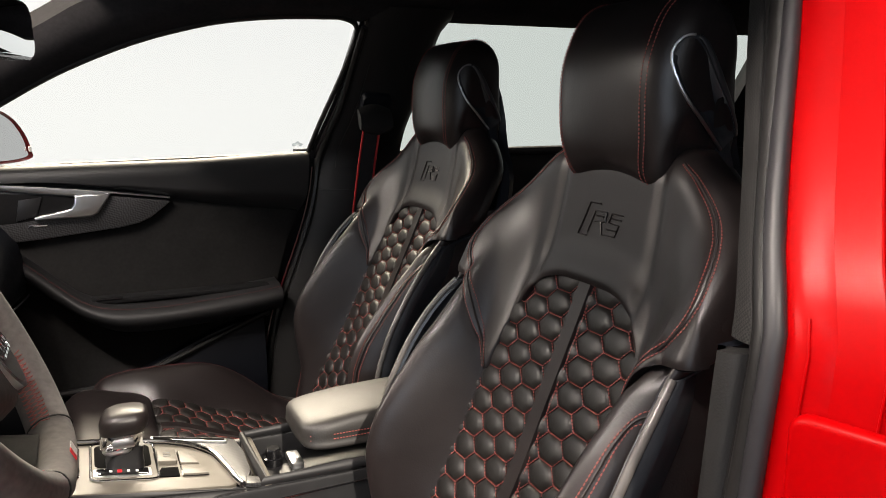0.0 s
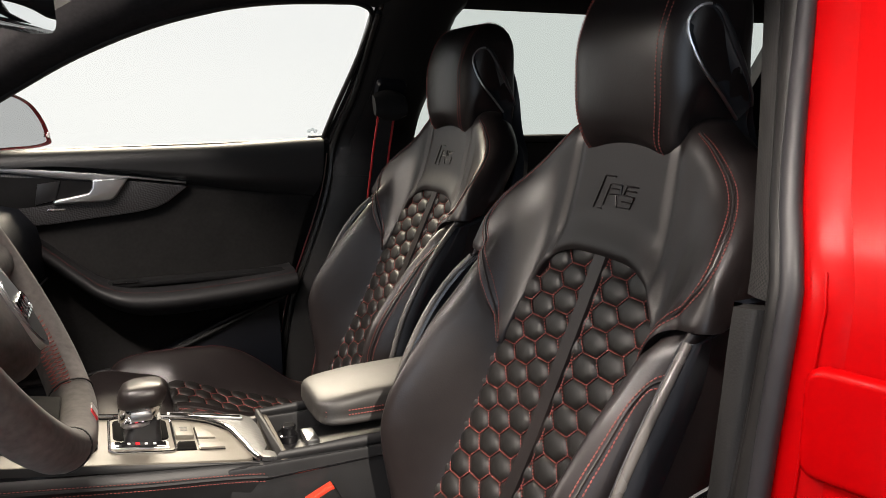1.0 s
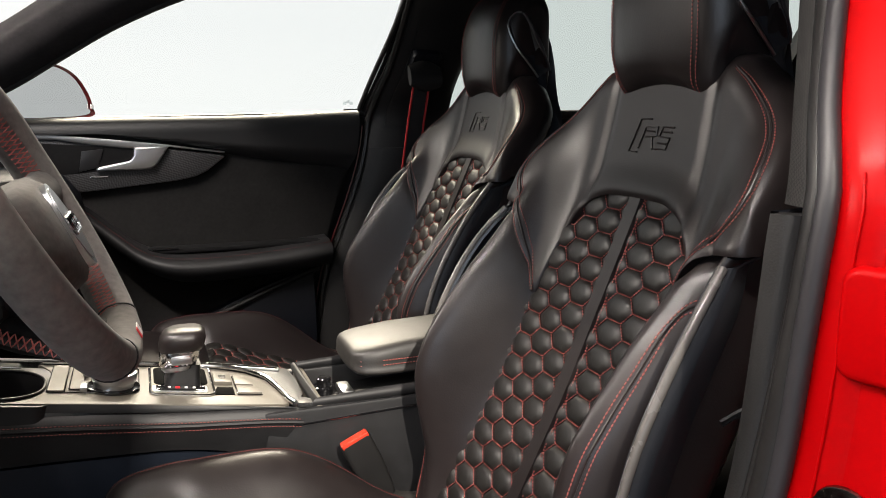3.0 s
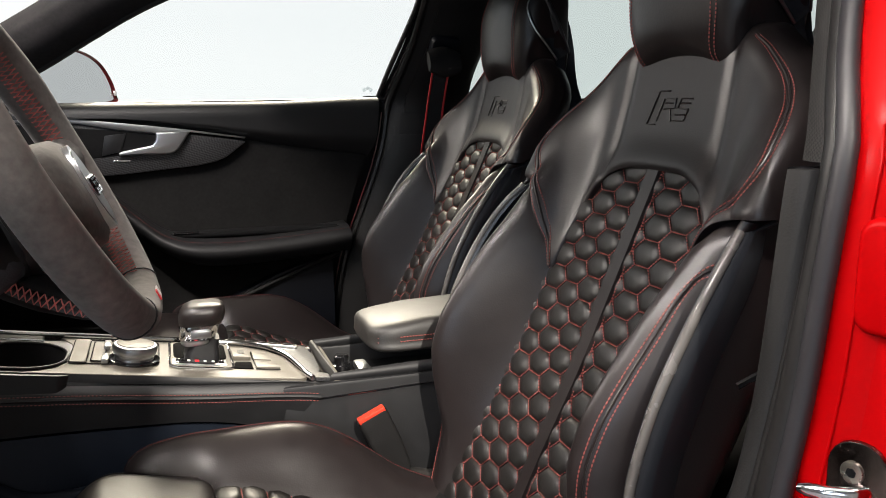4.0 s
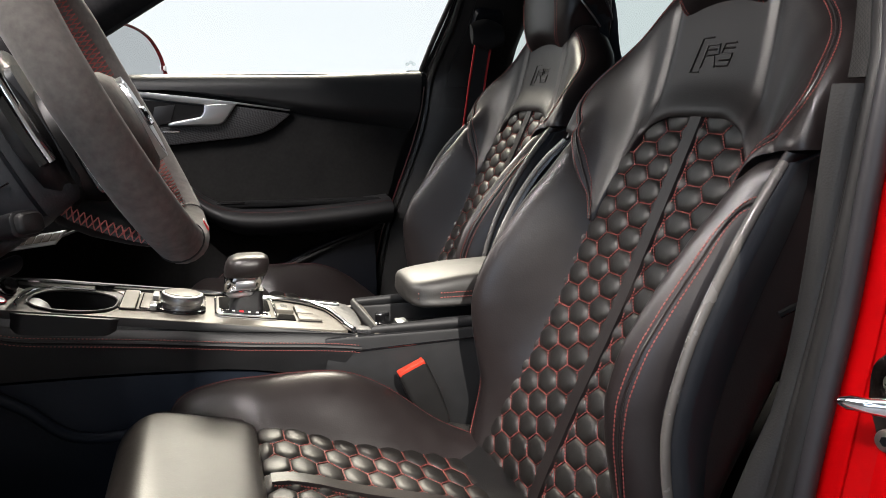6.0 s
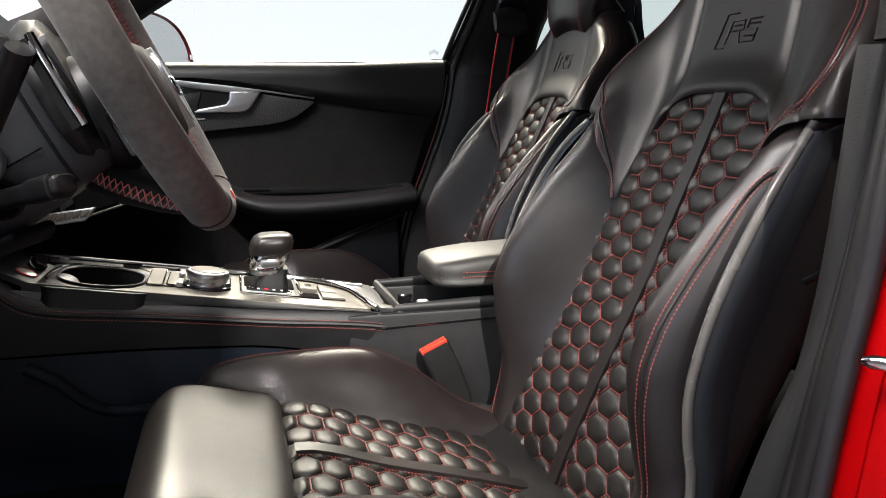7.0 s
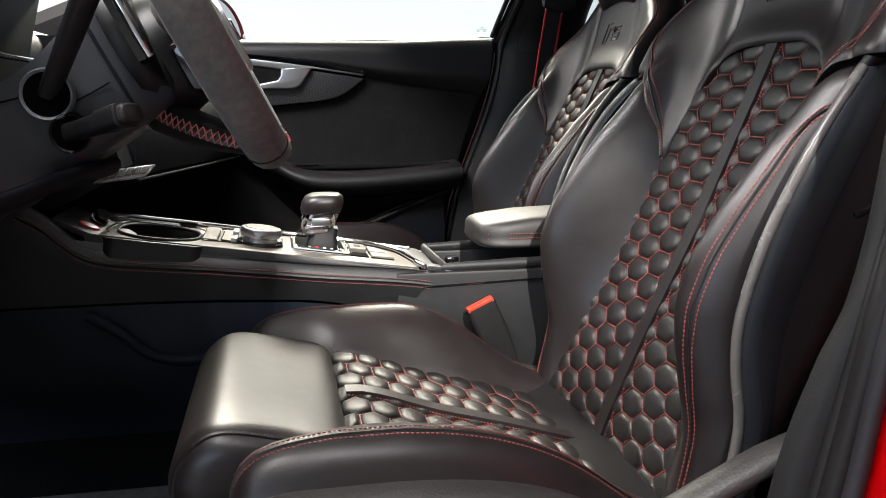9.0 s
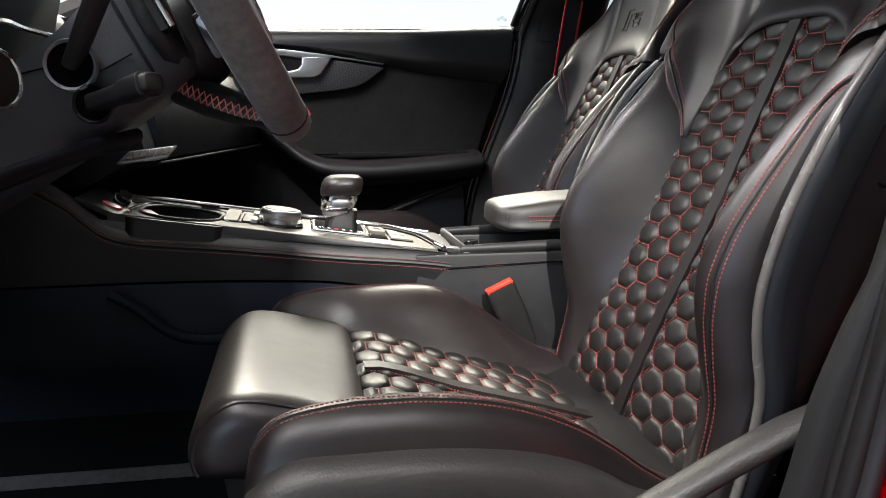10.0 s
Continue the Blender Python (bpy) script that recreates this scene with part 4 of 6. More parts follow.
    # thigh extender
    prof = smooth_line([(0.018, 0.50, 0), (0.018, 0.538, 0), (0.008, 0.553, 0), (-0.03, 0.565, 0), (-0.078, 0.577, 0), (-0.112, 0.577, 0), (-0.138, 0.558, 0), (-0.150, 0.532, 0), (-0.150, 0.512, 0), (-0.138, 0.500, 0), (-0.06, 0.488, 0), (0.01, 0.486, 0)], 4, closed=True)
    mid = sum(prof, V(0, 0, 0)) / len(prof)

    def ext(p, q):
        k = 0.035 * (1 - math.sqrt(max(1 - max((abs(q) - 0.150) / 0.035, 0) ** 2, 0)))
        o = p + (mid - p).normalized() * k
        return V(o.x, SEAT_Y + q, o.y)
    qe = [-0.185, -0.184, -0.181, -0.176, -0.168, -0.158, -0.15, -0.08]
    qe = qe + [0] + [-v for v in qe[::-1]]
    e = part("thigh_support", loft([[ext(p, q) for p in prof] for q in qe]), BLACK_LEATHER, s, "smooth leather thigh support pad", 60)
    for side in (1, -1):
        part("seam_piping", tube([ext(p, side * 0.170) for p in prof[2:36]], 0.0022, 6), BLACK_LEATHER, e)
    # hard shell behind
    W = crv((0.40, 0.255), (0.5, 0.262), (0.75, 0.264), (0.80, 0.263), (0.85, 0.258), (0.88, 0.251), (0.905, 0.240), (0.93, 0.228), (0.97, 0.21), (1.02, 0.18), (1.06, 0.130), (1.10, 0.110), (1.24, 0.092))
    S = crv((0.40, -0.01), (0.50, 0.0), (0.58, 0.022), (0.615, 0.044), (0.662, 0.070), (0.70, 0.082), (0.755, 0.088), (0.80, 0.085), (0.84, 0.078), (0.87, 0.068), (0.90, 0.052), (0.908, 0.040), (0.918, -0.010), (0.94, -0.045), (0.97, -0.055), (1.03, -0.060), (1.08, -0.055), (1.25, -0.050))
    B = crv((0.40, 0.10), (0.6, 0.11), (0.9, 0.115), (1.05, 0.12), (1.15, 0.105), (1.20, 0.085), (1.25, 0.065))

    def shell_ring(z):
        w, f, b, x = W(z), S(z), B(z), X0(z)
        r = b + f
        e = 0.003 * step(0.42, 0.55, z) * (1 - step(0.84, 0.905, z))
        half = [(w - 0.009, -f + 0.002), (w - 0.0065, -f - 0.002), (w - 0.002, -f - 0.001), (w + 0.35 * e, -f + 0.006 + 0.2 * e), (w + 0.75 * e, -f + 0.008 + 0.9 * e), (w + e, -f + 0.012 + 1.7 * e), (w + 0.9 * e - 0.001, -f + 0.015 + 2.1 * e), (w - 0.013 + 0.3 * e, -f + 0.25 * r + 2.0 * e), (w - 0.040, -f + 0.52 * r), (w * 0.74, -f + 0.82 * r), (w * 0.4, b)]
        outer = half + [(0, b)] + [(-q, d) for q, d in half[::-1]]
        inner = [(q * (1 - 0.006 / max(abs(q), 0.05)), d - 0.005 if abs(q) < w - 0.01 else d + 0.001) for q, d in outer[::-1]]
        return [V(x + d, SEAT_Y + q, z) for q, d in outer + inner]
    part("back_shell", loft([shell_ring(z) for z in span(0.40, 1.245, 40)]), SATIN_SHELL, s, "satin dark plastic back shell", 50)
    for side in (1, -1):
        # the lip carries the light caught by the shell's edge as colour
        part("shell_lip", tube([V(X0(z) - S(z) - 0.001, SEAT_Y + side * (W(z) - 0.003), z) for z in span(0.40, 1.245, 40)[1:24]], 0.0050, 12), SHELL_LIP, s, "rounded edge of the shell, coloured pale as its highlight")
    # valances and rails under the cushion
    for side in (1, -1):
        top = crv((-0.112, 0.450), (-0.100, 0.508), (-0.087, 0.532), (-0.062, 0.551), (-0.035, 0.556), (0.04, 0.557), (0.08, 0.555), (0.128, 0.549), (0.18, 0.536), (0.211, 0.523), (0.24, 0.505), (0.30, 0.480), (0.36, 0.465))
        sec_q = crv((0.0, 0.250), (0.15, 0.268), (0.3, 0.284), (0.45, 0.294), (0.6, 0.297), (0.66, 0.2945), (0.69, 0.2925), (0.74, 0.2945), (1.0, 0.297))
        sec_d = crv((0.0, 0.0), (0.15, 0.001), (0.3, 0.006), (0.45, 0.020), (0.6, 0.042), (0.66, 0.052), (0.69, 0.057), (0.74, 0.066), (1.0, 0.20))

        def val(x, k):
            t = top(x)
            return V(x, SEAT_Y + side * sec_q(k), max(t - sec_d(k), 0.33))
        ks = [0, 0.08, 0.15, 0.22, 0.3, 0.36, 0.42, 0.48, 0.54, 0.6, 0.63, 0.66, 0.675, 0.69, 0.705, 0.72, 0.74, 0.8, 0.9, 1.0]
        v = part("side_valance", surf(val, [-0.112, -0.108, -0.104, -0.1] + span(-0.09, 0.36, 30), ks, (0, -side * 0.010, -0.004)), VALANCE_PLASTIC, s, "grained black plastic side trim", 50)
        arch = [V(x, SEAT_Y + side * 0.2945, max(top(x) - 0.057, 0.335)) for x in span(-0.09, 0.34, 26)]
        part("trim_groove", tube(arch, 0.0016, 6), GLOSS_BLACK, v)
        part("seat_rail", box((0.12, SEAT_Y + side * 0.20, 0.315), (0.48, 0.035, 0.05), 0.006), STEEL, s, "steel seat rail")
    part("seat_pan", box((0.13, SEAT_Y, 0.42), (0.46, 0.50, 0.10), 0.02), BLACK_PLASTIC, s)
    apron = loft([[V(x0 + 0.10 * (abs(q) / 0.182) ** 6, SEAT_Y + q, z0) for q in span(-0.182, 0.182, 25)] + [V(-0.02, SEAT_Y + q, z0) for q in (0.17, -0.17)] for x0, z0 in ((-0.098, 0.335), (-0.112, 0.38), (-0.124, 0.44), (-0.131, 0.485), (-0.134, 0.503))])
    ap = part("front_valance", apron, VALANCE_PLASTIC, s, "grained black plastic front trim", 60)
    part("trim_edge", tube([V(-0.1345 + 0.10 * (abs(q) / 0.183) ** 6, SEAT_Y + q, 0.504) for q in span(-0.183, 0.183, 25)], 0.0018, 6), SEAL_GREY, ap, "paler trim edge")
    for ob in s.children_recursive:
        if ob.name.split(".")[0] not in ("quilt_stitching", "backrest_strip", "cushion_strip", "strip_stitching"):
            ob.data.transform(Matrix.Scale(NARROW, 4, (0, 1, 0)))
    return s, pads


driver_seat, PADS = seat()

# ---- passenger's door ----
door = thing("door_1", (0.0, 1.90, 0.4), "closed black leather and suede trimmed passenger door", "car door", kind="structure")
DR = crv((0.36, 0.33), (0.50, 0.375), (0.64, 0.386), (0.70, 0.400), (0.85, 0.445), (0.93, 0.480), (1.022, 0.489))
DF = -0.75
# crease between the upper roll and the lower panel
CREASE = crv((-0.75, 1.0), (-0.30, 0.995), (-0.167, 0.985), (0.045, 0.956), (0.165, 0.931), (0.30, 0.908), (0.445, 0.889), (0.50, 0.882))


def roll(u, k):
    x0 = DF + (0.492 - DF) * u
    lo = CREASE(x0)
    hi = 1.012 + 0.018 * (x0 + 0.163) * 0.6 + 0.008 * step(0.2, 0.5, x0)
    z = lo + (hi - lo) * k
    y = 1.900 - 0.024 * math.sin(math.pi / 2 * min(k / 0.35, 1))
    top = hi - 0.034
    z = lo + (top - lo) * min(k / 0.72, 1)
    if k > 0.72:
        t = (k - 0.72) / 0.28 * math.pi / 2
        y += 0.034 * (1 - math.cos(t))
        z = top + 0.034 * math.sin(t)
    x = min(x0, DR(z) + 0.0)
    return V(x, y, z)


part("sill_roll", surf(roll, span(0, 1, 40), span(0, 1, 22), (0, 0.03, -0.004)), DASH_LEATHER, door, "black leather upper door roll", 60)
part("window_sill", box((0.02 - 0.14, 1.916, 1.008), (1.22, 0.012, 0.012), 0.004, Matrix.Rotation(radians(-1.0), 4, "Y")), RUBBER, door, "rubber window sill")


def lower(u, v):
    z = 0.36 + (0.93 - 0.36) * v
    zz = z if v < 0.98 else z + 0.0
    x = DF + (DR(zz) - DF) * u
    top = CREASE(x) + 0.006
    zt = min(zz, top) if v < 1 else top
    zt = 0.36 + (top - 0.36) * v
    x = DF + (DR(zt) - DF) * u
    y = 1.902 + 0.0 * v - 0.03 * step(0.60, 0.45, zt)
    return V(x, y, zt)


part("door_panel", surf(lower, span(0, 1, 30), span(0, 1, 24), (0, 0.03, 0)), DOOR_SUEDE, door, "black suede door panel")
ARM = [V(-0.24, 1.872, 0.862), V(-0.19, 1.868, 0.836), V(-0.13, 1.862, 0.795), V(-0.07, 1.856, 0.742), V(-0.02, 1.852, 0.704), V(0.04, 1.850, 0.683), V(0.12, 1.850, 0.678), V(0.22, 1.852, 0.682), V(0.33, 1.858, 0.690), V(0.398, 1.866, 0.696)]


def arm_ring(p, w, h):
    ctrl = [(0.045, h * 0.9), (0.01, h), (-0.02 * w, h * 0.95), (-0.045 * w, h * 0.5), (-0.048 * w, -h * 0.2), (-0.03 * w, -h), (0.0, -h * 1.3), (0.045, -h * 1.4)]
    return [p + V(0, q.x, q.y) for q in smooth_line([(a, b, 0) for a, b in ctrl], 3, closed=True)]


arm_path = smooth_line(ARM, 5)
arm = part("door_armrest", loft([arm_ring(p, 0.75 + 0.5 * step(-0.1, 0.05, p.x), 0.020 + 0.008 * step(-0.05, 0.08, p.x)) for p in arm_path]), DASH_LEATHER, door, "black leather armrest with red seam", 60)
part("seam_stitching", dashes([[p + V(0, -0.036 * (0.75 + 0.5 * step(-0.1, 0.05, p.x)), 0.0175 + 0.007 * step(-0.05, 0.08, p.x)) for p in arm_path]], 0.0046, 0.6, 0.0007), DULL_THREAD, arm, "red seam", normals=False)["kind"] = "stuff"
# no hollow here: a black slab on the armrest gives the recess its shade
part("grip_recess_shade", box((0.18, 1.866, 0.716), (0.40, 0.05, 0.012), 0.005), CARPET, door, "black slab as the shade of the grip recess")
part("grip_mark", box((0.025, 1.845, 0.7225), (0.055, 0.012, 0.003), 0.001), GLOSS_BLACK, door, "glossy grip edge")
# lower pocket with its slanting edge
part("door_pocket", surf(lambda u, v: V(-0.30 + 0.66 * u, 1.84 - 0.02 * math.sin(math.pi * v) + 0.02 * u, 0.37 + v * (0.14 + 0.13 * step(0.35, 1.0, u))), span(0, 1, 20), span(0, 1, 8), (0, 0.03, 0)), DARK_PLASTIC, door, "dark plastic door pocket", 50)
part("pocket_edge", tube(smooth_line([V(-0.30, 1.835, 0.52), V(-0.05, 1.838, 0.525), V(0.10, 1.842, 0.552), V(0.25, 1.85, 0.607), V(0.375, 1.862, 0.652)], 6), 0.007, 8), BLACK_PLASTIC, door)
# carbon trim with the handle
fm = basis((0, 1.898, 0), (1, 0, 0), (0, 0, 1), (0, -1, 0))
part("carbon_inlay", plate([(-0.60, 0.965), (-0.30, 0.972), (-0.167, 0.966), (0.045, 0.943), (0.162, 0.927), (0.168, 0.923), (0.125, 0.890), (0.100, 0.879), (0.06, 0.871), (-0.10, 0.855), (-0.177, 0.850), (-0.60, 0.82)], 0.013, 0.003, fm), CARBON, door, "lacquered carbon fibre inlay")
# black sheet laid over the inlay, standing for the recess's shade
part("handle_recess_shade", plate([(-0.60, 0.962), (-0.30, 0.966), (-0.112, 0.953), (-0.020, 0.943), (-0.02, 0.905), (-0.142, 0.893), (-0.30, 0.884), (-0.60, 0.86)], 0.0135, 0.001, fm), CARPET, door, "black sheet as the shade of the handle recess")
part("handle_hollow", plate([(-0.134, 0.941), (-0.090, 0.946), (-0.102, 0.906), (-0.142, 0.897)], 0.0165, 0.001, fm), MATT_BLACK, door, "pale slope inside the handle recess")
part("chrome_strip", plate([(-0.60, 0.985), (-0.30, 0.987), (-0.198, 0.979), (-0.036, 0.962), (0.045, 0.9525), (0.168, 0.935), (0.166, 0.931), (0.047, 0.9475), (0.040, 0.9440), (-0.026, 0.945), (-0.112, 0.955), (-0.185, 0.967), (-0.30, 0.972), (-0.60, 0.972)], 0.018, 0.002, fm), SATIN_METAL, door, "satin aluminium trim strip")
grip = part("door_handle", plate([(-0.105, 0.8965), (-0.052, 0.8985), (-0.009, 0.8990), (0.006, 0.9010), (0.018, 0.908), (0.028, 0.922), (0.0455, 0.949), (-0.027, 0.9475), (-0.029, 0.930), (-0.036, 0.9195), (-0.050, 0.9165), (-0.097, 0.9075), (-0.107, 0.903)], 0.026, 0.004, fm, 3), SATIN_METAL, door, "satin aluminium inner handle")
part("inlay_mark", plate([(-0.122, 0.8825), (-0.086, 0.8825), (-0.082, 0.887), (-0.118, 0.8875)], 0.0145, 0.0005, fm), CHROME, door, "small bright badge")
# glass
w1 = thing("window_1", (0.1, 1.80, 1.15), "clear side window glass with a small etched mark", "window", kind="structure")
gl = bmesh.new()
top = [on_glass(x, FRONT_TOP(x) + 0.012, 0.014) for x in span(-0.58, 0.54, 26)]
gl.faces.new([gl.verts.new(p) for p in [on_glass(-0.58, 0.99, 0.014), on_glass(0.50, 1.0, 0.014)] + [on_glass(0.55, 1.25, 0.014)] + top[::-1]])
pane = part("pane", gl, GLASS, w1, normals=False)
pane.visible_shadow = False
part("etched_mark", weld(*[disc(on_glass(0.455 + 0.008 * i, 1.040 + 0.004 * (i % 2), 0.011), (0, -1, -0.7), 0.005, 0.0005, 12) for i in range(3)]), glass_material("etched_glass", (0.90, 0.92, 0.92, 1)), w1, "small etched mark")
w2 = thing("window_2", (1.0, 1.80, 1.15), "clear rear side window glass", "window", kind="structure")
gl = bmesh.new()
gl.faces.new([gl.verts.new(on_glass(x, z, 0.014)) for x, z in ((0.70, 1.0), (1.75, 1.0), (1.75, 1.33), (0.70, 1.33))])
part("pane", gl, TINTED_GLASS, w2, normals=False).visible_shadow = False

# ---- belt on the middle pillar ----
belt = thing("seat_belt", (0.60, 1.76, 1.1), "black seat belt with red edges hanging on the pillar", "seat belt")
part("belt_guide", loft([[V(0.565 + 0.075 * u, 1.752 - 0.02 * math.sin(math.pi * k / 12 * 1.0) - 0.012, 1.105 + 0.035 * math.cos(2 * math.pi * k / 12) * (0.5 + 0.5 * math.sin(math.pi * (u * 0.8 + 0.1)))) + V(0, 0.012 * math.sin(2 * math.pi * k / 12), 0) for k in range(12)] for u in span(0, 1, 9)]), BLACK_PLASTIC, belt, "black plastic belt guide", 60)
part("guide_cover", plate(round_outline(0.07, 0.05, 0.012), 0.02, 0.006, basis((0.615, 1.765, 1.145), (1, 0, 0), V(0, -0.57, 0.82), V(0, -0.82, -0.57))), DARK_PLASTIC, belt)
BT = [(1.115, 0.582, 0.620, 1.735), (1.0, 0.573, 0.612, 1.765), (0.85, 0.560, 0.602, 1.79), (0.70, 0.548, 0.592, 1.80), (0.45, 0.53, 0.576, 1.80)]
part("webbing", surf(lambda i, k: V(BT[i][1] + (BT[i][2] - BT[i][1]) * k, BT[i][3], BT[i][0]), range(5), span(0, 1, 4), (0, 0.002, 0)), BELT, belt, "black webbing")
for c in (1, 2):
    part("red_edge", tube([V(b[c], b[3] - 0.001, b[0]) for b in BT], 0.0026, 6), RED_EDGE, belt, "red webbing edge")

# ---- outside mirror ----
om = thing("outside_mirror", (-0.20, 2.02, 1.02), "dark red door mirror with chrome rim", "mirror")
prof = smooth_line([(-0.36, 1.015, 0), (-0.36, 1.10, 0), (-0.30, 1.135, 0), (-0.22, 1.132, 0), (-0.165, 1.11, 0), (-0.132, 1.07, 0), (-0.118, 1.03, 0), (-0.122, 1.012, 0), (-0.2, 1.006, 0)], 5, closed=True)
pm = sum(prof, V(0, 0, 0)) / len(prof)


def mirror_pt(p, sc, d):
    """A point of the mirror's outline, scaled by sc about its middle and pushed d into the housing."""
    a, z = pm.x + (p.x - pm.x) * sc, pm.y + (p.y - pm.y) * sc
    u = (a + 0.118) * 1.15
    return V(-0.114 + 0.66 * u - 0.75 * d, 2.12 + 0.75 * u + 0.66 * d, 1.02 + (z - 1.02) * 1.03)


part("housing", loft([[mirror_pt(p, sc, d) for p in prof] for sc, d in ((0.90, 0.004), (0.97, -0.004), (1.02, 0.006), (1.03, 0.03), (0.95, 0.08), (0.6, 0.11))]), MAROON, om, "dark red mirror housing", 60)
part("mirror_glass", loft([[mirror_pt(p, sc, d) for p in prof] for sc, d in ((0.90, 0.006), (0.89, 0.001))]), MIRROR, om, "mirror glass")
part("mirror_foot", box((-0.30, 1.98, 1.0), (0.08, 0.12, 0.03), 0.01), GLOSS_BLACK, om)
part("side_lamp", plate(round_outline(0.008, 0.012, 0.003), 0.003, 0.001, basis(mirror_pt(V(-0.125, 1.035, 0), 1.0, -0.003), V(0.66, 0.75, 0), V(0, 0, 1), V(0.75, -0.66, 0))), WHITE_PRINT, om, "small white sensor lens")
# ---- inside mirror ----
im = thing("inside_mirror", (-0.15, 1.12, 1.23), "frameless rear view mirror", "mirror")
mm = basis((-0.081, 0.978, 1.228), V(0.29, 0.955, 0).normalized(), V(-0.04, 0.012, 1).normalized(), V(0.955, -0.29, 0.04).normalized())
part("housing", plate(round_outline(0.235, 0.066, 0.018), -0.03, 0.008, mm), GLOSS_BLACK, im)
part("mirror_glass", plate(round_outline(0.230, 0.061, 0.016), 0.003, 0.001, mm), MIRROR, im, "mirror glass")
part("mirror_stem", tube([V(-0.11, 0.985, 1.24), V(-0.22, 1.06, 1.30)], 0.012, 10), DARK_PLASTIC, im)

# ---- steering wheel ----
WA = radians(27)
WC = V(-0.122, SY, 0.965)
WN = V(math.cos(WA), 0, math.sin(WA))          # towards the driver
WU = V(-math.sin(WA), 0, math.cos(WA))         # up in the wheel's plane
WL = V(0, 1, 0)                                # towards the passenger


def wp(a, r, n=0.0):
    """A point of the wheel: a in degrees from its top towards the passenger, r from the middle, n out of its plane."""
    return WC + WU * (r * math.cos(radians(a))) + WL * (r * math.sin(radians(a))) + WN * n


def rim_r(a):
    c = math.cos(radians(a))
    return min(0.170, 0.163 / max(-c, 0.05)) if c < 0 else 0.170


wheel = thing("steering_wheel", WC, "dark grey suede steering wheel with flat bottom and red cross stitching", "steering wheel")
rings = []
for a in range(0, 360, 4):
    r = sum(rim_r(a + d) for d in (-8, -4, 0, 4, 8)) / 5
    rad = (WU * math.cos(radians(a)) + WL * math.sin(radians(a)))
    fat = 1.0 + 0.10 * math.exp(-(((a - 62 + 180) % 360 - 180) / 14) ** 2) + 0.10 * math.exp(-(((a - 298 + 180) % 360 - 180) / 14) ** 2)
    rings.append([WC + rad * r + rad * (0.0180 * fat * math.cos(t)) + WN * (0.0212 * fat * math.sin(t)) for t in [2 * math.pi * k / 16 for k in range(16)]])
rings.append(rings[0])
rb = loft(rings, cap=False)
bmesh.ops.remove_doubles(rb, verts=rb.verts, dist=1e-6)
rim = part("rim", rb, ALCANTARA, wheel, "dark grey suede rim", 80)
lines = []
for a0, a1 in ((46, 86), (122, 156), (204, 238), (274, 314)):
    n = (a1 - a0) // 2
    for i in range(n):
        a, b = a0 + 2 * i, a0 + 2 * i + 2.6
        fat = 1.0 + 0.10 * math.exp(-(((a - 62 + 180) % 360 - 180) / 14) ** 2) + 0.10 * math.exp(-(((a - 298 + 180) % 360 - 180) / 14) ** 2)
        r1 = sum(rim_r(a + d) for d in (-8, -4, 0, 4, 8)) / 5 - 0.0180 * fat
        for s in (1, -1):
            lines.append([wp(a, r1 + 0.0008, s * 0.0095), wp((a + b) / 2, r1 - 0.0012, 0), wp(b, r1 + 0.0008, -s * 0.0095)])
part("cross_stitching", dashes(lines, 0.021, 0.97, 0.0009), RED_THREAD, rim, "red cross stitching", normals=False)["kind"] = "stuff"
for a in (155, 205):
    rr = sum(rim_r(a + d) for d in (-8, -4, 0, 4, 8)) / 5
    rad = (WU * math.cos(radians(a)) + WL * math.sin(radians(a)))
    part("rim_seam", tube([WC + rad * rr + rad * (0.0181 * math.cos(t)) + WN * (0.0213 * math.sin(t)) for t in [2 * math.pi * k / 24 for k in range(24)]], 0.0010, 5, closed=True), DASH_LEATHER, rim)
# hub
HC = WC - WU * 0.036
hub_out = smooth_line([(0.0, 0.060, 0), (0.058, 0.054, 0), (0.082, 0.030, 0), (0.080, -0.02, 0), (0.05, -0.058, 0), (0, -0.072, 0), (-0.05, -0.058, 0), (-0.080, -0.02, 0), (-0.082, 0.030, 0), (-0.058, 0.054, 0)], 4, closed=True)


def hub_ring(s, n):
    return [HC + WL * (p.x * s) + WU * (p.y * s * 0.85) + WN * (n - 0.020) for p in hub_out]


hub = part("airbag_cover", loft([hub_ring(s, n) for s, n in ((0.86, -0.006), (0.97, -0.003), (1.0, 0.004), (0.99, 0.018), (0.93, 0.030), (0.75, 0.038), (0.4, 0.042))]), HUB_LEATHER, wheel, "dark grey leather airbag cover", 60)
part("emblem_plate", loft([[HC + WL * (0.030 * math.cos(t)) + WU * (-0.006 + 0.042 * math.sin(t)) + WN * n for t in [2 * math.pi * k / 32 for k in range(32)]] for n in (0.014, 0.0245)]), SATIN_METAL, hub, "satin metal emblem plate")
part("emblem_face", loft([[HC + WL * (0.026 * math.cos(t)) + WU * (-0.006 + 0.037 * math.sin(t)) + WN * n for t in [2 * math.pi * k / 32 for k in range(32)]] for n in (0.024, 0.0255)]), SATIN_RING, hub)
for i in range(4):
    part("emblem_ring", ring(HC + WL * (-0.0165 + 0.011 * i) + WU * -0.006 + WN * 0.0265, WN, 0.0085, 0.0016, 24, 6), CHROME, hub, "plain chrome ring")
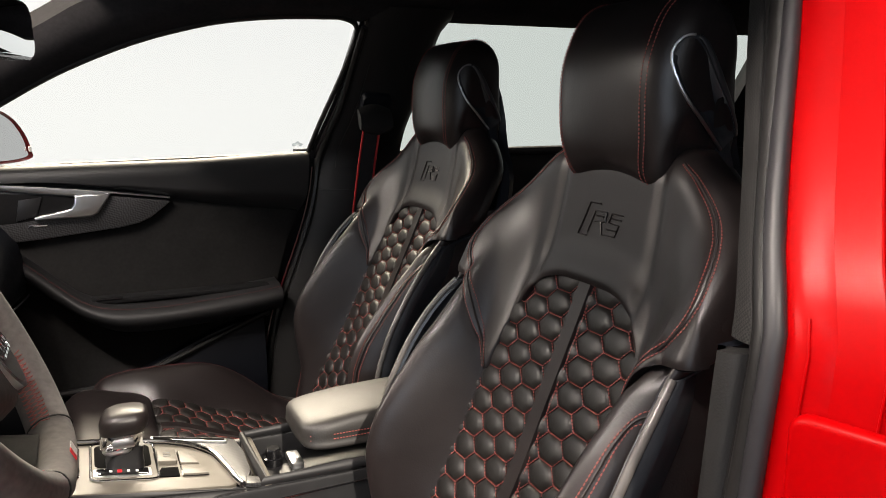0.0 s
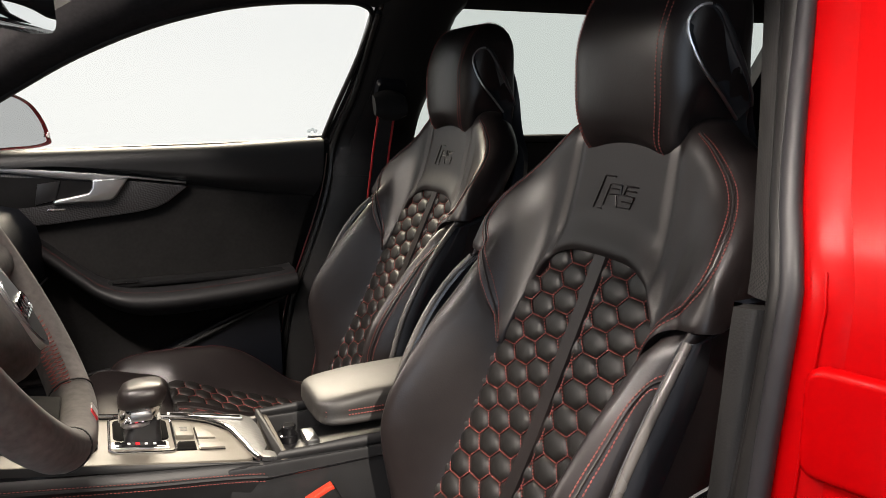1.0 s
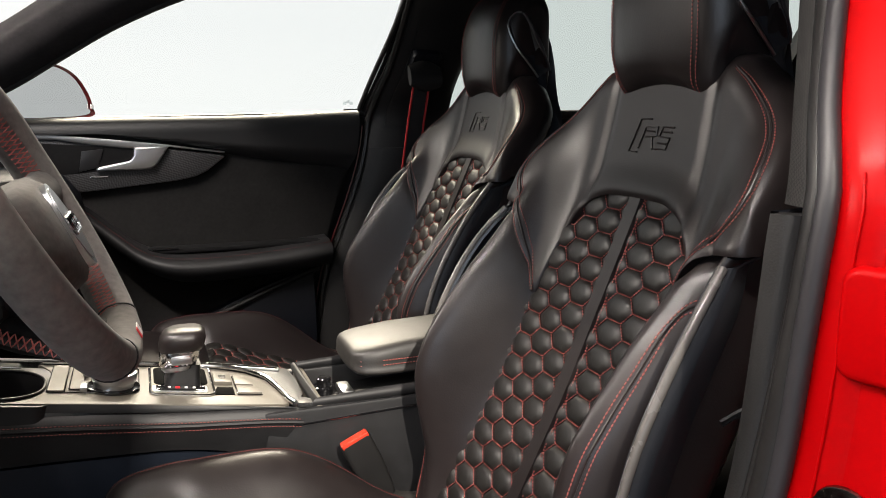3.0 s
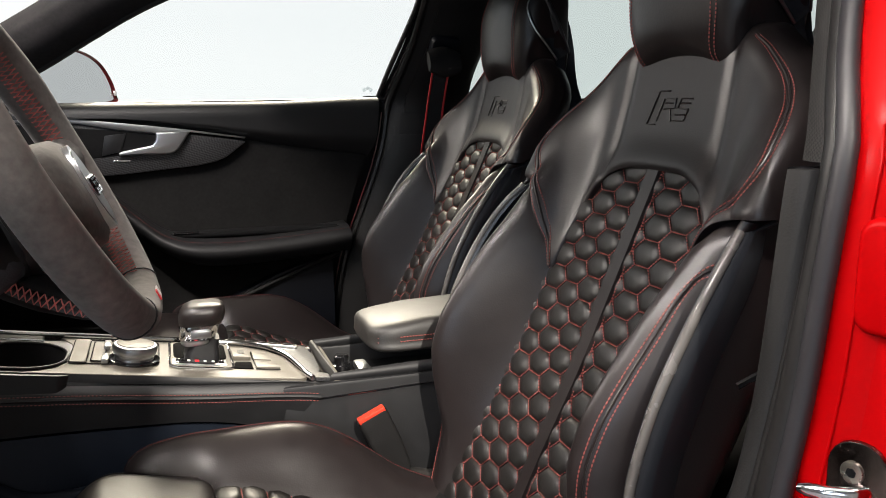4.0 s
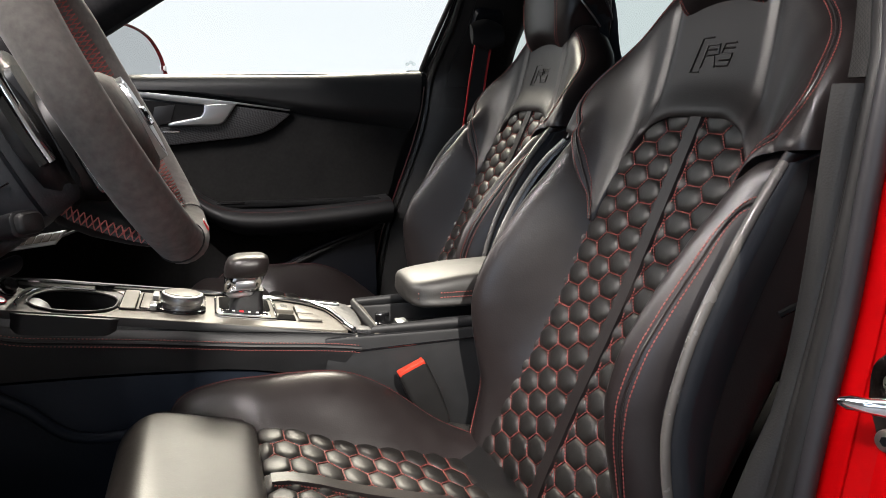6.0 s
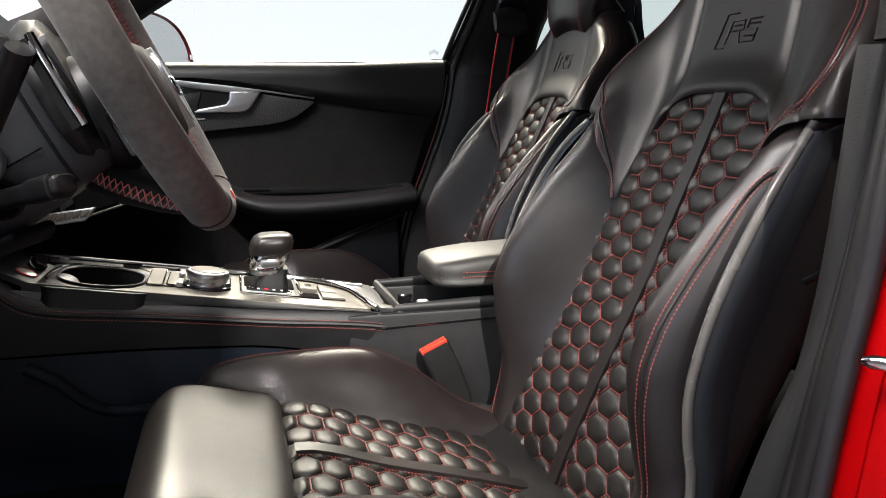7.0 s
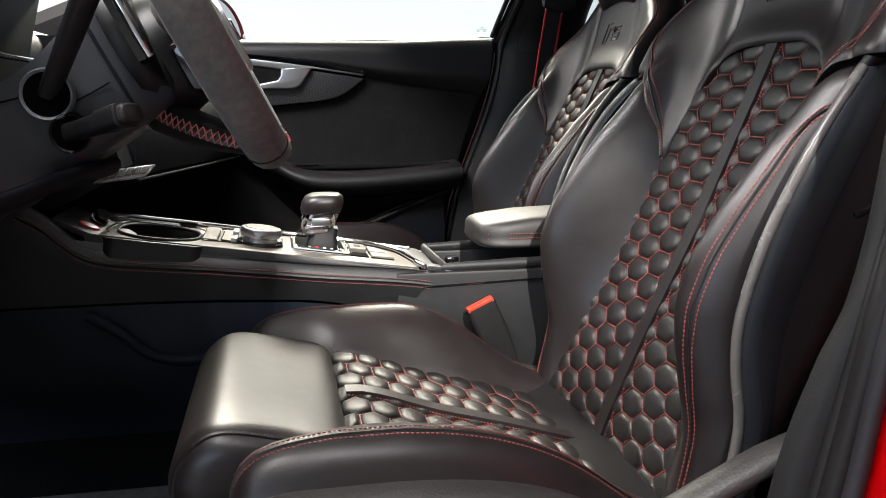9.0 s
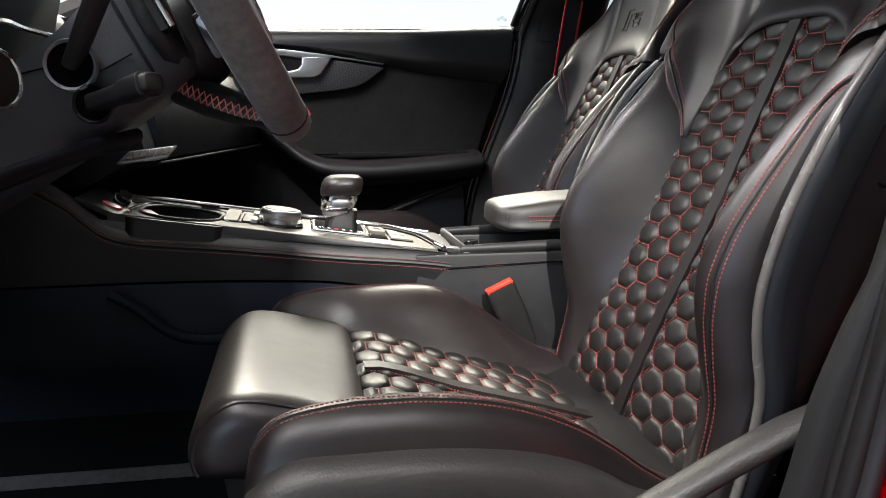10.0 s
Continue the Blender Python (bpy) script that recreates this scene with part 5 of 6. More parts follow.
# spokes
for side in (1, -1):
    a = side * 97
    rr = []
    for r, w, n in ((0.050, 0.040, -0.014), (0.085, 0.038, -0.014), (0.11, 0.033, -0.010), (0.135, 0.030, -0.004), (0.160, 0.034, 0.0)):
        rr.append([WC + WL * (side * r) + WU * (-0.012 + 0.72 * w * math.cos(t)) + WN * (n + 0.017 * math.sin(t)) for t in [2 * math.pi * k / 14 for k in range(14)]])
    sp_ = part("side_spoke", loft(rr), HUB_LEATHER, wheel, "dark grey spoke", 60)
    part("spoke_keys", box(WC + WL * (side * 0.092) + WU * -0.062 + WN * -0.020, (0.022, 0.056, 0.046), 0.007, basis((0, 0, 0), WN, WL, WU)), GLOSS_BLACK, sp_, "gloss black key pod")
    part("spoke_roller", tube([WC + WL * (side * r) + WU * -0.076 + WN * -0.004 for r in (0.084, 0.100)], 0.005, 10), SATIN_METAL, sp_, "satin roller key")
low = []
LOWER = [(0.034, -0.050, -0.088, 0.022), (0.037, -0.080, -0.078, 0.023), (0.040, -0.105, -0.060, 0.021), (0.044, -0.130, -0.036, 0.018), (0.052, -0.150, -0.010, 0.016)]
for w, u, n, h in LOWER:
    low.append([WC + WL * (w * p[0] * 2) + WU * (u + h * p[1] * 1.2) + WN * (n + h * p[1] * 1.2) for p in round_outline(1, 1, 0.35, 4)])
lsp = part("lower_spoke", loft(low), DOOR_SUEDE, wheel, "suede lower spoke", 60)
for side in (1, -1):
    path = smooth_line([WC + WL * (side * (w + 0.0012)) + WU * (u - 0.002) + WN * (n + 0.002) for w, u, n, h in LOWER], 5)
    part("stitched_strip", tube(path[2:], 0.0075, 8, flat=0.35), DASH_LEATHER, lsp, "dark strip under the stitching")
    acr = (WU + WN).normalized() * 0.0062
    zz = []
    for i in range(2, len(path) - 2):
        o = WL * (side * 0.0046)
        zz += [[path[i] + acr + o, path[i + 1] - acr + o], [path[i] - acr + o, path[i + 1] + acr + o]]
    part("cross_stitching", dashes(zz, 0.02, 0.97, 0.0009), RED_THREAD, lsp, "red cross stitching", normals=False)["kind"] = "stuff"
part("bottom_badge", weld(plate([(-0.011, -0.005), (-0.004, -0.005), (-0.002, 0.005), (-0.009, 0.005)], 0.0012, 0, basis(wp(180, 0.160, 0.0213), WL, WU, WN))), RED_PRINT, rim, "red slanted badge mark")
part("bottom_badge_bars", weld(*[plate([(o, -0.005), (o + 0.006, -0.005), (o + 0.008, 0.005), (o + 0.002, 0.005)], 0.0012, 0, basis(wp(180, 0.160, 0.0213), WL, WU, WN)) for o in (-0.002, 0.006)]), WHITE_PRINT, rim, "pale slanted badge marks")
part("hub_core", loft([[HC + WU * (r * math.cos(t)) + WL * (r * math.sin(t)) + WN * n for t in [2 * math.pi * k / 32 for k in range(32)]] for r, n in ((0.056, -0.070), (0.060, -0.045), (0.054, -0.022))]), MATT_BLACK, wheel, "black hub core", 50)
part("rear_cover", loft([[WC - WU * 0.012 + WU * (0.9 * r * math.cos(t)) + WL * (r * math.sin(t)) + WN * n for t in [2 * math.pi * k / 40 for k in range(40)]] for r, n in ((0.070, -0.078), (0.086, -0.074), (0.090, -0.064), (0.084, -0.052), (0.060, -0.046))]), MATT_BLACK, wheel, "round black cover behind the wheel", 50)
# paddles behind the wheel
for side in (1, -1):
    o = [(0.070, -0.030), (0.100, -0.044), (0.119, -0.042), (0.123, 0.0), (0.119, 0.036), (0.100, 0.040), (0.078, 0.03)]
    pdl = part("shift_paddle", plate([(side * a, b) for a, b in (o if side > 0 else o[::-1])], 0.010, 0.003, basis(WC - WN * 0.058, WL, WU, WN)), GLOSS_BLACK, wheel, "gloss black shift paddle")
    part("paddle_edge", tube(smooth_line([WC - WN * 0.0470 + WL * (side * a) + WU * b for a, b in ((0.1215, -0.042), (0.1255, -0.02), (0.126, 0.0), (0.1245, 0.02), (0.121, 0.037))], 5), 0.0040, 10), CHROME, pdl, "chrome paddle edge")

# ---- steering column ----
col = thing("steering_column", (-0.25, SY, 0.86), "black plastic steering column cover with stalks", "steering column")


def col_ring(d, w, h, drop, top=0.045):
    c = WC - WN * d - V(0, 0, drop)
    g = top
    pts = [(w, g * 0.5), (w * 0.92, g * 0.9), (w * 0.5, g), (-w * 0.5, g), (-w * 0.92, g * 0.9), (-w, g * 0.5), (-w, -h * 0.5), (-w * 0.85, -h * 0.92), (-w * 0.4, -h), (w * 0.4, -h), (w * 0.85, -h * 0.92), (w, -h * 0.5)]
    return [c + WL * p.x + WU * p.y for p in smooth_line([(a, b, 0) for a, b in pts], 3, closed=True)]


part("column_cover", loft([col_ring(d, w, h, k, g) for d, w, h, k, g in ((0.046, 0.062, 0.068, 0.0, 0.045), (0.058, 0.070, 0.080, 0.002, 0.045), (0.10, 0.072, 0.086, 0.004, 0.026), (0.14, 0.073, 0.089, 0.006, 0.010), (0.20, 0.074, 0.092, 0.010, 0.002), (0.34, 0.074, 0.095, 0.02, 0.0))]), COLUMN_PLASTIC, col, "black grained column cover", 55)
part("column_collar", loft([col_ring(d, 0.0735, 0.084, 0.002, 0.034) for d in (0.085, 0.088)]), DARK_PLASTIC, col)
for c, r, tip in ((V(-0.240, 0.692, 0.874), 0.0205, V(-0.185, 0.635, 0.965)), (V(-0.223, 0.692, 0.840), 0.0160, V(-0.166, 0.642, 0.857))):
    # shallow dish, its depth given by near-black shade colour
    sk = part("stalk_socket", loft([[c + V(rr * math.cos(t), d, rr * math.sin(t)) for t in [2 * math.pi * k / 32 for k in range(32)]] for rr, d in ((r * 1.0, -0.005), (r * 0.93, -0.004), (r * 0.86, 0.002), (r * 0.5, 0.004))]), SOCKET_BLACK, col, "round stalk socket, coloured near-black as its inner shade")
    part("socket_ring", loft([[c + V(rr * math.cos(t), d, rr * math.sin(t)) for t in [2 * math.pi * k / 36 for k in range(36)]] for rr, d in ((r * 1.16, 0.0), (r * 1.15, -0.005), (r * 1.08, -0.0075), (r * 0.98, -0.006), (r * 0.93, -0.003))], cap=False), SOCKET_RING if r > 0.02 else BLACK_PLASTIC, sk, "satin ring", 50)
    d = tip - c
    t = d.normalized()
    s1 = t.cross(V(0, 0, 1)).normalized()
    up = s1.cross(t)
    if r > 0.02:
        part("stalk", tube(smooth_line([c, c + d * 0.25, c + d * 0.6, tip], 5), lambda k: 0.0095 + 0.0025 * k, 14, flat=0.8), MATT_BLACK, col, "matt black control stalk")
    else:
        st = part("stalk", loft([[c + d * k + s1 * (a * w) + up * (b * h) for a, b in round_outline(2, 2, 0.6, 4)] for k, w, h in ((0.0, 0.010, 0.009), (0.3, 0.0095, 0.0085), (0.55, 0.010, 0.009), (0.62, 0.0125, 0.0105), (0.98, 0.0135, 0.011), (1.0, 0.012, 0.0095))]), MATT_BLACK, col, "matt black control stalk", 45)
        part("stalk_end", loft([[tip + t * k + s1 * (a * w) + up * (b * h) for a, b in round_outline(2, 2, 0.6, 4)] for k, w, h in ((0.001, 0.0115, 0.009), (0.006, 0.011, 0.0085), (0.008, 0.009, 0.007))]), BLACK_PLASTIC, st, "", 45)
part("panel_line", tube([V(-0.30, 0.6925, 0.862), V(-0.262, 0.6925, 0.872)], 0.0008, 5), GLOSS_BLACK, col)
part("panel_line", tube([V(-0.218, 0.6945, 0.868), V(-0.188, 0.6945, 0.885)], 0.0008, 5), GLOSS_BLACK, col)
# ---- dashboard ----
dash = thing("dashboard", (-0.45, MID, 0.85), "black leather dashboard with dark instrument display", "dashboard", kind="structure")


def dash_sec(y):
    hump = 0.055 * math.exp(-((y - SY) / 0.22) ** 4)
    pts = [(-0.95, 0.93), (-0.75, 0.985), (-0.52, 0.990 + hump), (-0.40, 0.975 + hump), (-0.355, 0.945 + hump * 0.8), (-0.36, 0.90), (-0.372, 0.86), (-0.372, 0.81), (-0.40, 0.77), (-0.48, 0.745), (-0.58, 0.73), (-0.72, 0.72), (-0.95, 0.72)]
    return [V(p.x, y, p.y) for p in smooth_line([(a, b, 0) for a, b in pts], 3, closed=True)]


part("dash_body", loft([dash_sec(y) for y in span(0.44, 1.83, 40)]), DASH_LEATHER, dash, "black soft dashboard", 50)
part("display_surround", box((-0.366, SY + 0.05, 0.955), (0.012, 0.56, 0.20), 0.004, Matrix.Rotation(radians(14), 4, "Y")), SOCKET_BLACK, dash, "black instrument surround")
part("instrument_display", box((-0.352, SY + 0.065, 0.950), (0.012, 0.46, 0.14), 0.004, Matrix.Rotation(radians(14), 4, "Y")), DISPLAY, dash, "dark blue-black instrument display")
part("display_bezel", tube(smooth_line([V(-0.335, 0.60, 0.885), V(-0.330, 0.66, 0.870), V(-0.318, 0.685, 0.905), V(-0.305, 0.72, 0.915), V(-0.300, 0.77, 0.912), V(-0.30, 0.90, 0.912)], 5), 0.0028, 6), CHROME, dash, "thin chrome display frame")
part("display_marks", weld(*[box((-0.3445, 0.735 + 0.012 * (i % 3), 0.945 + 0.012 * (i // 3)), (0.002, 0.003, 0.0025), 0) for i in range(9)]), WHITE_PRINT, dash, "small pale scale marks")
part("instrument_hood", loft([[V(x, SEAT_Y + 0.045 + q, z0 + 0.030 * math.cos(q / 0.255 * 1.2)) for q in span(-0.255, 0.255, 15)] + [V(x, SEAT_Y + 0.045 + q, z0 + 0.016 * math.cos(q / 0.255 * 1.2) - 0.012) for q in span(0.245, -0.245, 15)] for x, z0 in ((-0.50, 1.000), (-0.40, 1.012), (-0.31, 1.012), (-0.285, 1.005))]), MATT_BLACK, dash, "black hood over the instruments", 50)
LOWER_DASH = [(1.26, -0.262), (1.32, -0.246), (1.45, -0.215), (1.60, -0.178), (1.75, -0.145), (1.845, -0.130)]
part("passenger_dash", loft([[V(x + dx, y, z) for dx, z in ((-0.50, 0.90), (-0.12, 0.915), (-0.04, 0.895), (-0.010, 0.855), (0.0, 0.80), (-0.004, 0.752), (-0.02, 0.738), (-0.10, 0.728), (-0.50, 0.725))] for y, x in LOWER_DASH]), DARK_PLASTIC, dash, "dark lower dashboard before the passenger", 40)
part("dash_edge_line", tube([V(x + 0.001, y, 0.7455) for y, x in LOWER_DASH], 0.0022, 6), SEAL_GREY, dash, "thin paler edge line")
part("knee_panel", surf(lambda u, v: V(-0.50 + 0.05 * math.sin(math.pi * v), 0.46 + 0.56 * u, 0.50 + 0.24 * v), span(0, 1, 8), span(0, 1, 10), (-0.03, 0, 0)), CARPET, dash, "black knee panel", 50)
part("lower_lip", tube(smooth_line([V(-0.36, 0.50, 0.742), V(-0.30, 0.58, 0.770), V(-0.235, 0.68, 0.797), V(-0.20, 0.74, 0.806)], 6), 0.013, 24, flat=0.6), DARK_PLASTIC, dash, "rounded lower dash edge")
part("centre_stack", loft([[V(x0, 1.155, z0), V(x0, 1.25, z0), V(x0 - 0.14, 1.25, z0), V(x0 - 0.14, 1.155, z0)] for x0, z0 in ((-0.36, 0.715), (-0.300, 0.747), (-0.266, 0.772), (-0.272, 0.80), (-0.335, 0.96))]), DARK_PLASTIC, dash, "dark centre stack", 30)
kb = basis((-0.2555, 1.128, 0.7655), V(0.99, 0.0, 0.12).normalized(), V(0.45, 0.30, 0.84).normalized(), V(-0.05, -0.95, 0.30).normalized())
kp = part("key_panel", plate([(-0.040, -0.010), (0.030, -0.010), (0.036, 0.010), (-0.030, 0.010)], 0.008, 0.002, kb), SATIN_METAL, dash, "satin key panel with six keys")
for i in range(6):
    part("panel_key", plate(round_outline(0.0092, 0.012, 0.001), 0.0015, 0.0005, kb @ Matrix.Translation((-0.025 + 0.0103 * i, 0.001, 0.008))), CONSOLE_PLATE, kp)
part("light_knob", disc((-0.275, 0.585, 0.858), V(0.9, -0.4, 0.1), 0.022, 0.012, 28, 0.003), BLACK_PLASTIC, dash, "black light switch")
part("light_knob_rim", ring((-0.265, 0.580, 0.859), V(0.9, -0.4, 0.1), 0.022, 0.002), CHROME, dash)

# ---- centre console ----
def plate_z(x):
    return 0.651 - 0.150 * x


con = thing("centre_console", (0.0, MID, 0.4), "centre console with stitched black leather sides", "console", kind="structure")
EDGE = crv((-0.60, 0.86), (-0.45, 0.775), (-0.353, 0.722), (-0.30, 0.678), (-0.272, 0.670), (-0.20, 0.662), (-0.145, 0.657), (0.011, 0.639), (0.168, 0.622), (0.205, 0.612))
LOW = crv((-0.60, 0.58), (-0.44, 0.596), (-0.252, 0.597), (-0.022, 0.590), (0.10, 0.57), (0.18, 0.55))
HALF = {-1: 0.078, 1: 0.098}      # half widths of the console, driver's and passenger's side
for side in (-1, 1):

    def flank(x, k, side=side):
        zt, zb = EDGE(x), LOW(x)
        if x > 0.12:
            zb = zb
        z = zt + (zb - zt) * k
        off = 0.012 * math.sin(min(k * 3, 1) * math.pi / 2) - 0.008 * k
        return V(x - 0.060 * k * step(0.05, 0.18, x), MID + side * (HALF[side] + off), z)
    fl = part("console_flank", surf(flank, span(-0.60, 0.180, 44), span(0, 1, 14), (0, -side * 0.01, 0)), DASH_LEATHER, con, "black leather flank with red double seam", 60)
    part("seam_stitching", dashes([[flank(x, 0, side) + V(0, side * (0.0095 + 0.001 * o), -0.012 - 0.0105 * o) for x in span(-0.42, 0.172, 60)] for o in (0, 1)], 0.0048, 0.62, 0.00062), RED_THREAD, fl, "red double seam", normals=False)["kind"] = "stuff"
    part("leather_band", tube([flank(x, 0, side) + V(0, side * 0.0075, -0.0172) for x in span(-0.42, 0.174, 40)], 0.0036, 8, flat=1.0), DASH_LEATHER, fl)
    part("console_lower", surf(lambda x, k, side=side: V(x, MID + side * (HALF[side] + 0.002 + 0.018 * math.sin(math.pi * min(k * 1.6, 1)) * step(-0.08, -0.22, x)), LOW(x) - 0.004 - (LOW(x) - 0.30) * k), span(-0.95, 0.40, 30), span(0, 1, 10), (0, -side * 0.01, 0)), CONSOLE_BLUE, con, "blue-black plastic lower console", 50)
    part("lower_crease", tube(smooth_line([V(-0.300, MID + side * 0.098, 0.585), V(-0.262, MID + side * 0.1, 0.562), V(-0.22, MID + side * 0.1, 0.526), V(-0.17, MID + side * 0.098, 0.515), V(-0.10, MID + side * 0.094, 0.522), V(-0.02, MID + side * 0.088, 0.545)], 6), 0.008, 10), CONSOLE_BLUE, con)
# top plate and inlays
for x0, x1 in ((-0.45, -0.272), (-0.152, 0.20)):
    part("console_bed", surf(lambda x, k: V(x, MID - 0.079 + 0.177 * k, plate_z(x) - 0.012), span(x0, x1, 6), span(0, 1, 4), (0, 0, -0.04)), GLOSS_BLACK, con, "gloss black console bed")


def cm(x, y, up=0.0):
    """A frame lying on the console top at (x, y)."""
    c = V(1, 0, -0.145).normalized()
    n = V(0.145, 0, 1).normalized()
    return basis(V(x, y, plate_z(x)) + n * up, c, V(0, 1, 0), n)


ARC = [(0.03, 0.086), (0.083, 0.080), (0.117, 0.063), (0.141, 0.033), (0.153, -0.016), (0.160, -0.058)]
top_out = [(-0.200, -0.0758), (0.060, -0.0758), (0.150, -0.073), (0.160, -0.066)] + ARC[::-1] + [(-0.04, 0.0865), (-0.175, 0.087), (-0.158, 0.060), (-0.150, 0.02), (-0.152, -0.02), (-0.168, -0.055)]
part("top_plate", plate(top_out, 0.008, 0.002, cm(0, MID, -0.008)), CONSOLE_PLATE, con, "soft touch grey-brown top plate")
curve = smooth_line([(-0.45, 0.0865, 0), (-0.20, 0.087, 0), (-0.04, 0.0875, 0)] + [(a, b, 0) for a, b in ARC], 6)
part("carbon_inlay", plate([(p.x + 0.003, p.y + 0.001) for p in curve[6:]] + [(0.172, -0.072), (0.186, -0.030), (0.188, 0.040), (0.182, 0.085), (0.160, 0.0965), (-0.20, 0.0965)], 0.010, 0.001, cm(0, MID, -0.008)), CARBON, con, "carbon fibre inlay")
part("chrome_line", tube([cm(0, MID, 0.0045) @ V(p.x, p.y, 0) for p in curve], 0.0034, 8), CHROME, con, "chrome trim line")
part("chrome_tip", tube([cm(0, MID, 0.003) @ V(a, b, 0) for a, b in ((0.158, -0.050), (0.162, -0.066), (0.166, -0.078))], 0.0044, 10), CHROME, con, "chrome end of the trim line")
slot_at = cm(0.112, MID + 0.0855, 0.003) @ Matrix.Rotation(radians(-9), 4, "Z")
part("trim_slot_frame", plate(round_outline(0.112, 0.013, 0.003), 0.003, 0.0008, slot_at), SATIN_METAL, con, "satin frame of the long slot")
# flat plate on the frame, black for the slot's shade
part("trim_slot", plate(round_outline(0.105, 0.0075, 0.002), 0.0034, 0.0004, slot_at), SOCKET_BLACK, con, "near-black plate as the shade in the long slot")
part("trim_mesh", plate([(-0.010, -0.014), (0.010, -0.014), (0.016, 0.004), (-0.004, 0.012)], 0.006, 0.001, cm(0.178, MID - 0.066, 0.0)), CARBON, con, "small patterned tip")
for side in (-1, 1):
    part("console_shoulder", surf(lambda x, k, side=side: V(x, MID + side * (HALF[side] - 0.0012 + 0.0022 * math.sin(k * math.pi / 2)), (plate_z(x) - 0.0015) * (1 - k) + (EDGE(x) + 0.001) * k), span(-0.30, 0.19, 30), span(0, 1, 6), (0, -side * 0.01, -0.004)), DASH_LEATHER, con, "black leather console edge", 60)
# cup holder
CX, CY = -0.212, MID - 0.004
cw = round_outline(0.112, 0.118, 0.050, 8)
cs = round_outline(0.146, 0.160, 0.024, 8)
part("cup_surround", loft([[cm(CX, CY, h) @ V(a, b, 0) for a, b in o] for o, h in ((cs, -0.03), (cs, -0.003), (cw, -0.003), (cw, -0.012))], cap=False), MATT_BLACK, con, "satin black cup holder surround")
part("cup_frame", tube([cm(CX, CY, -0.001) @ V(a, b, 0) for a, b in cw], 0.0020, 8, closed=True), MATT_BLACK, con, "dark cup holder frame")
part("frame_bright_line", tube(smooth_line([cm(CX, CY, 0.0005) @ V(a, b, 0) for a, b in ((0.02, 0.066), (-0.03, 0.066), (-0.052, 0.055), (-0.064, 0.02), (-0.068, -0.03), (-0.062, -0.052))], 5), 0.0016, 6), CHROME, con, "thin chrome line")
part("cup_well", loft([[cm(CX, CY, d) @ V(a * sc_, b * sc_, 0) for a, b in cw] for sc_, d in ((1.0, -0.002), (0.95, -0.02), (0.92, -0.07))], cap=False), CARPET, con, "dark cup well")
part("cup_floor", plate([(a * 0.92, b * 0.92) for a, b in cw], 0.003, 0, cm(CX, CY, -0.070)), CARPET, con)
part("cup_finger", loft([[cm(CX - 0.050 + k, CY - 0.012, -0.004 - 1.4 * k * k * 30) @ V(a, b * w, 0) for a, b in round_outline(0.012, 0.05, 0.004)] for k, w in ((0.0, 1.0), (0.010, 0.9), (0.018, 0.7))]), SATIN_METAL, con, "satin cup grip", 50)
# control knob and keys
kx, ky = -0.072, MID - 0.012
part("control_field", tube([cm(-0.095, MID + 0.020, 0.0008) @ V(a, b, 0) for a, b in round_outline(0.112, 0.112, 0.012)], 0.0010, 6, closed=True), GLOSS_BLACK, con, "dark joint round the controls")
knob = part("control_knob", loft([[cm(kx, ky, h) @ V(r * math.cos(t), r * math.sin(t), 0) for t in [2 * math.pi * k / 36 for k in range(36)]] for r, h in ((0.026, 0.0), (0.026, 0.010), (0.0285, 0.011), (0.0295, 0.014), (0.0295, 0.021), (0.028, 0.0235), (0.025, 0.024))]), SATIN_METAL, con, "satin metal rotary control knob", 35)
part("knob_skirt", disc(cm(kx, ky, 0.0).translation, V(0.145, 0, 1), 0.034, 0.004, 36, 0.001), GLOSS_BLACK, knob)
part("knob_cap", disc(cm(kx, ky, 0.0238).translation, V(0.145, 0, 1), 0.0245, 0.0012, 36, 0.0004), CONSOLE_PLATE, knob, "pale knob cap")
for a, b, w, h, up in ((-0.142, 0.018, 0.020, 0.108, 0.0022), (-0.118, 0.020, 0.016, 0.090, 0.0012)):
    part("key_joint", tube([cm(a, MID + b, 0.0008) @ V(c, d, 0) for c, d in round_outline(w + 0.001, h + 0.001, 0.003)], 0.0011, 5, closed=True), GLOSS_BLACK, con)
    part("console_key", plate(round_outline(w, h, 0.003), 0.003, 0.0012, cm(a, MID + b, up - 0.002)), CONSOLE_PLATE, con, "flat console key")
for a, b, w, h in ((-0.1085, -0.022, 0.009, 0.030), (-0.1085, 0.042, 0.009, 0.030)):
    part("rocker_key", box(cm(a, MID + b, 0.004).translation, (w, h, 0.008), 0.002, cm(a, MID + b).to_3x3().to_4x4()), SATIN_METAL, con, "satin rocker key")
# selector
gx, gy = 0.0175, MID + 0.020
part("selector_frame", tube([cm(gx, gy, 0.0015) @ V(a, b, 0) for a, b in round_outline(0.086, 0.124, 0.010)], 0.0018, 8, closed=True), CHROME, con, "chrome selector frame")
part("selector_field", plate(round_outline(0.082, 0.120, 0.009), 0.002, 0.0005, cm(gx, gy, 0.0)), CONSOLE_PLATE, con, "pale selector field")
# flat plate, no opening: its black stands for the shade under the selector
part("selector_well_shade", plate(round_outline(0.074, 0.078, 0.012), 0.0012, 0.0004, cm(gx - 0.001, gy + 0.016, 0.002)), SOCKET_BLACK, con, "near-black plate as the shade of the opening under the selector")
part("selector_strip", plate(round_outline(0.074, 0.026, 0.004), 0.0015, 0.0004, cm(gx - 0.003, gy - 0.040, 0.002)), SATIN_METAL, con, "bright position display frame")
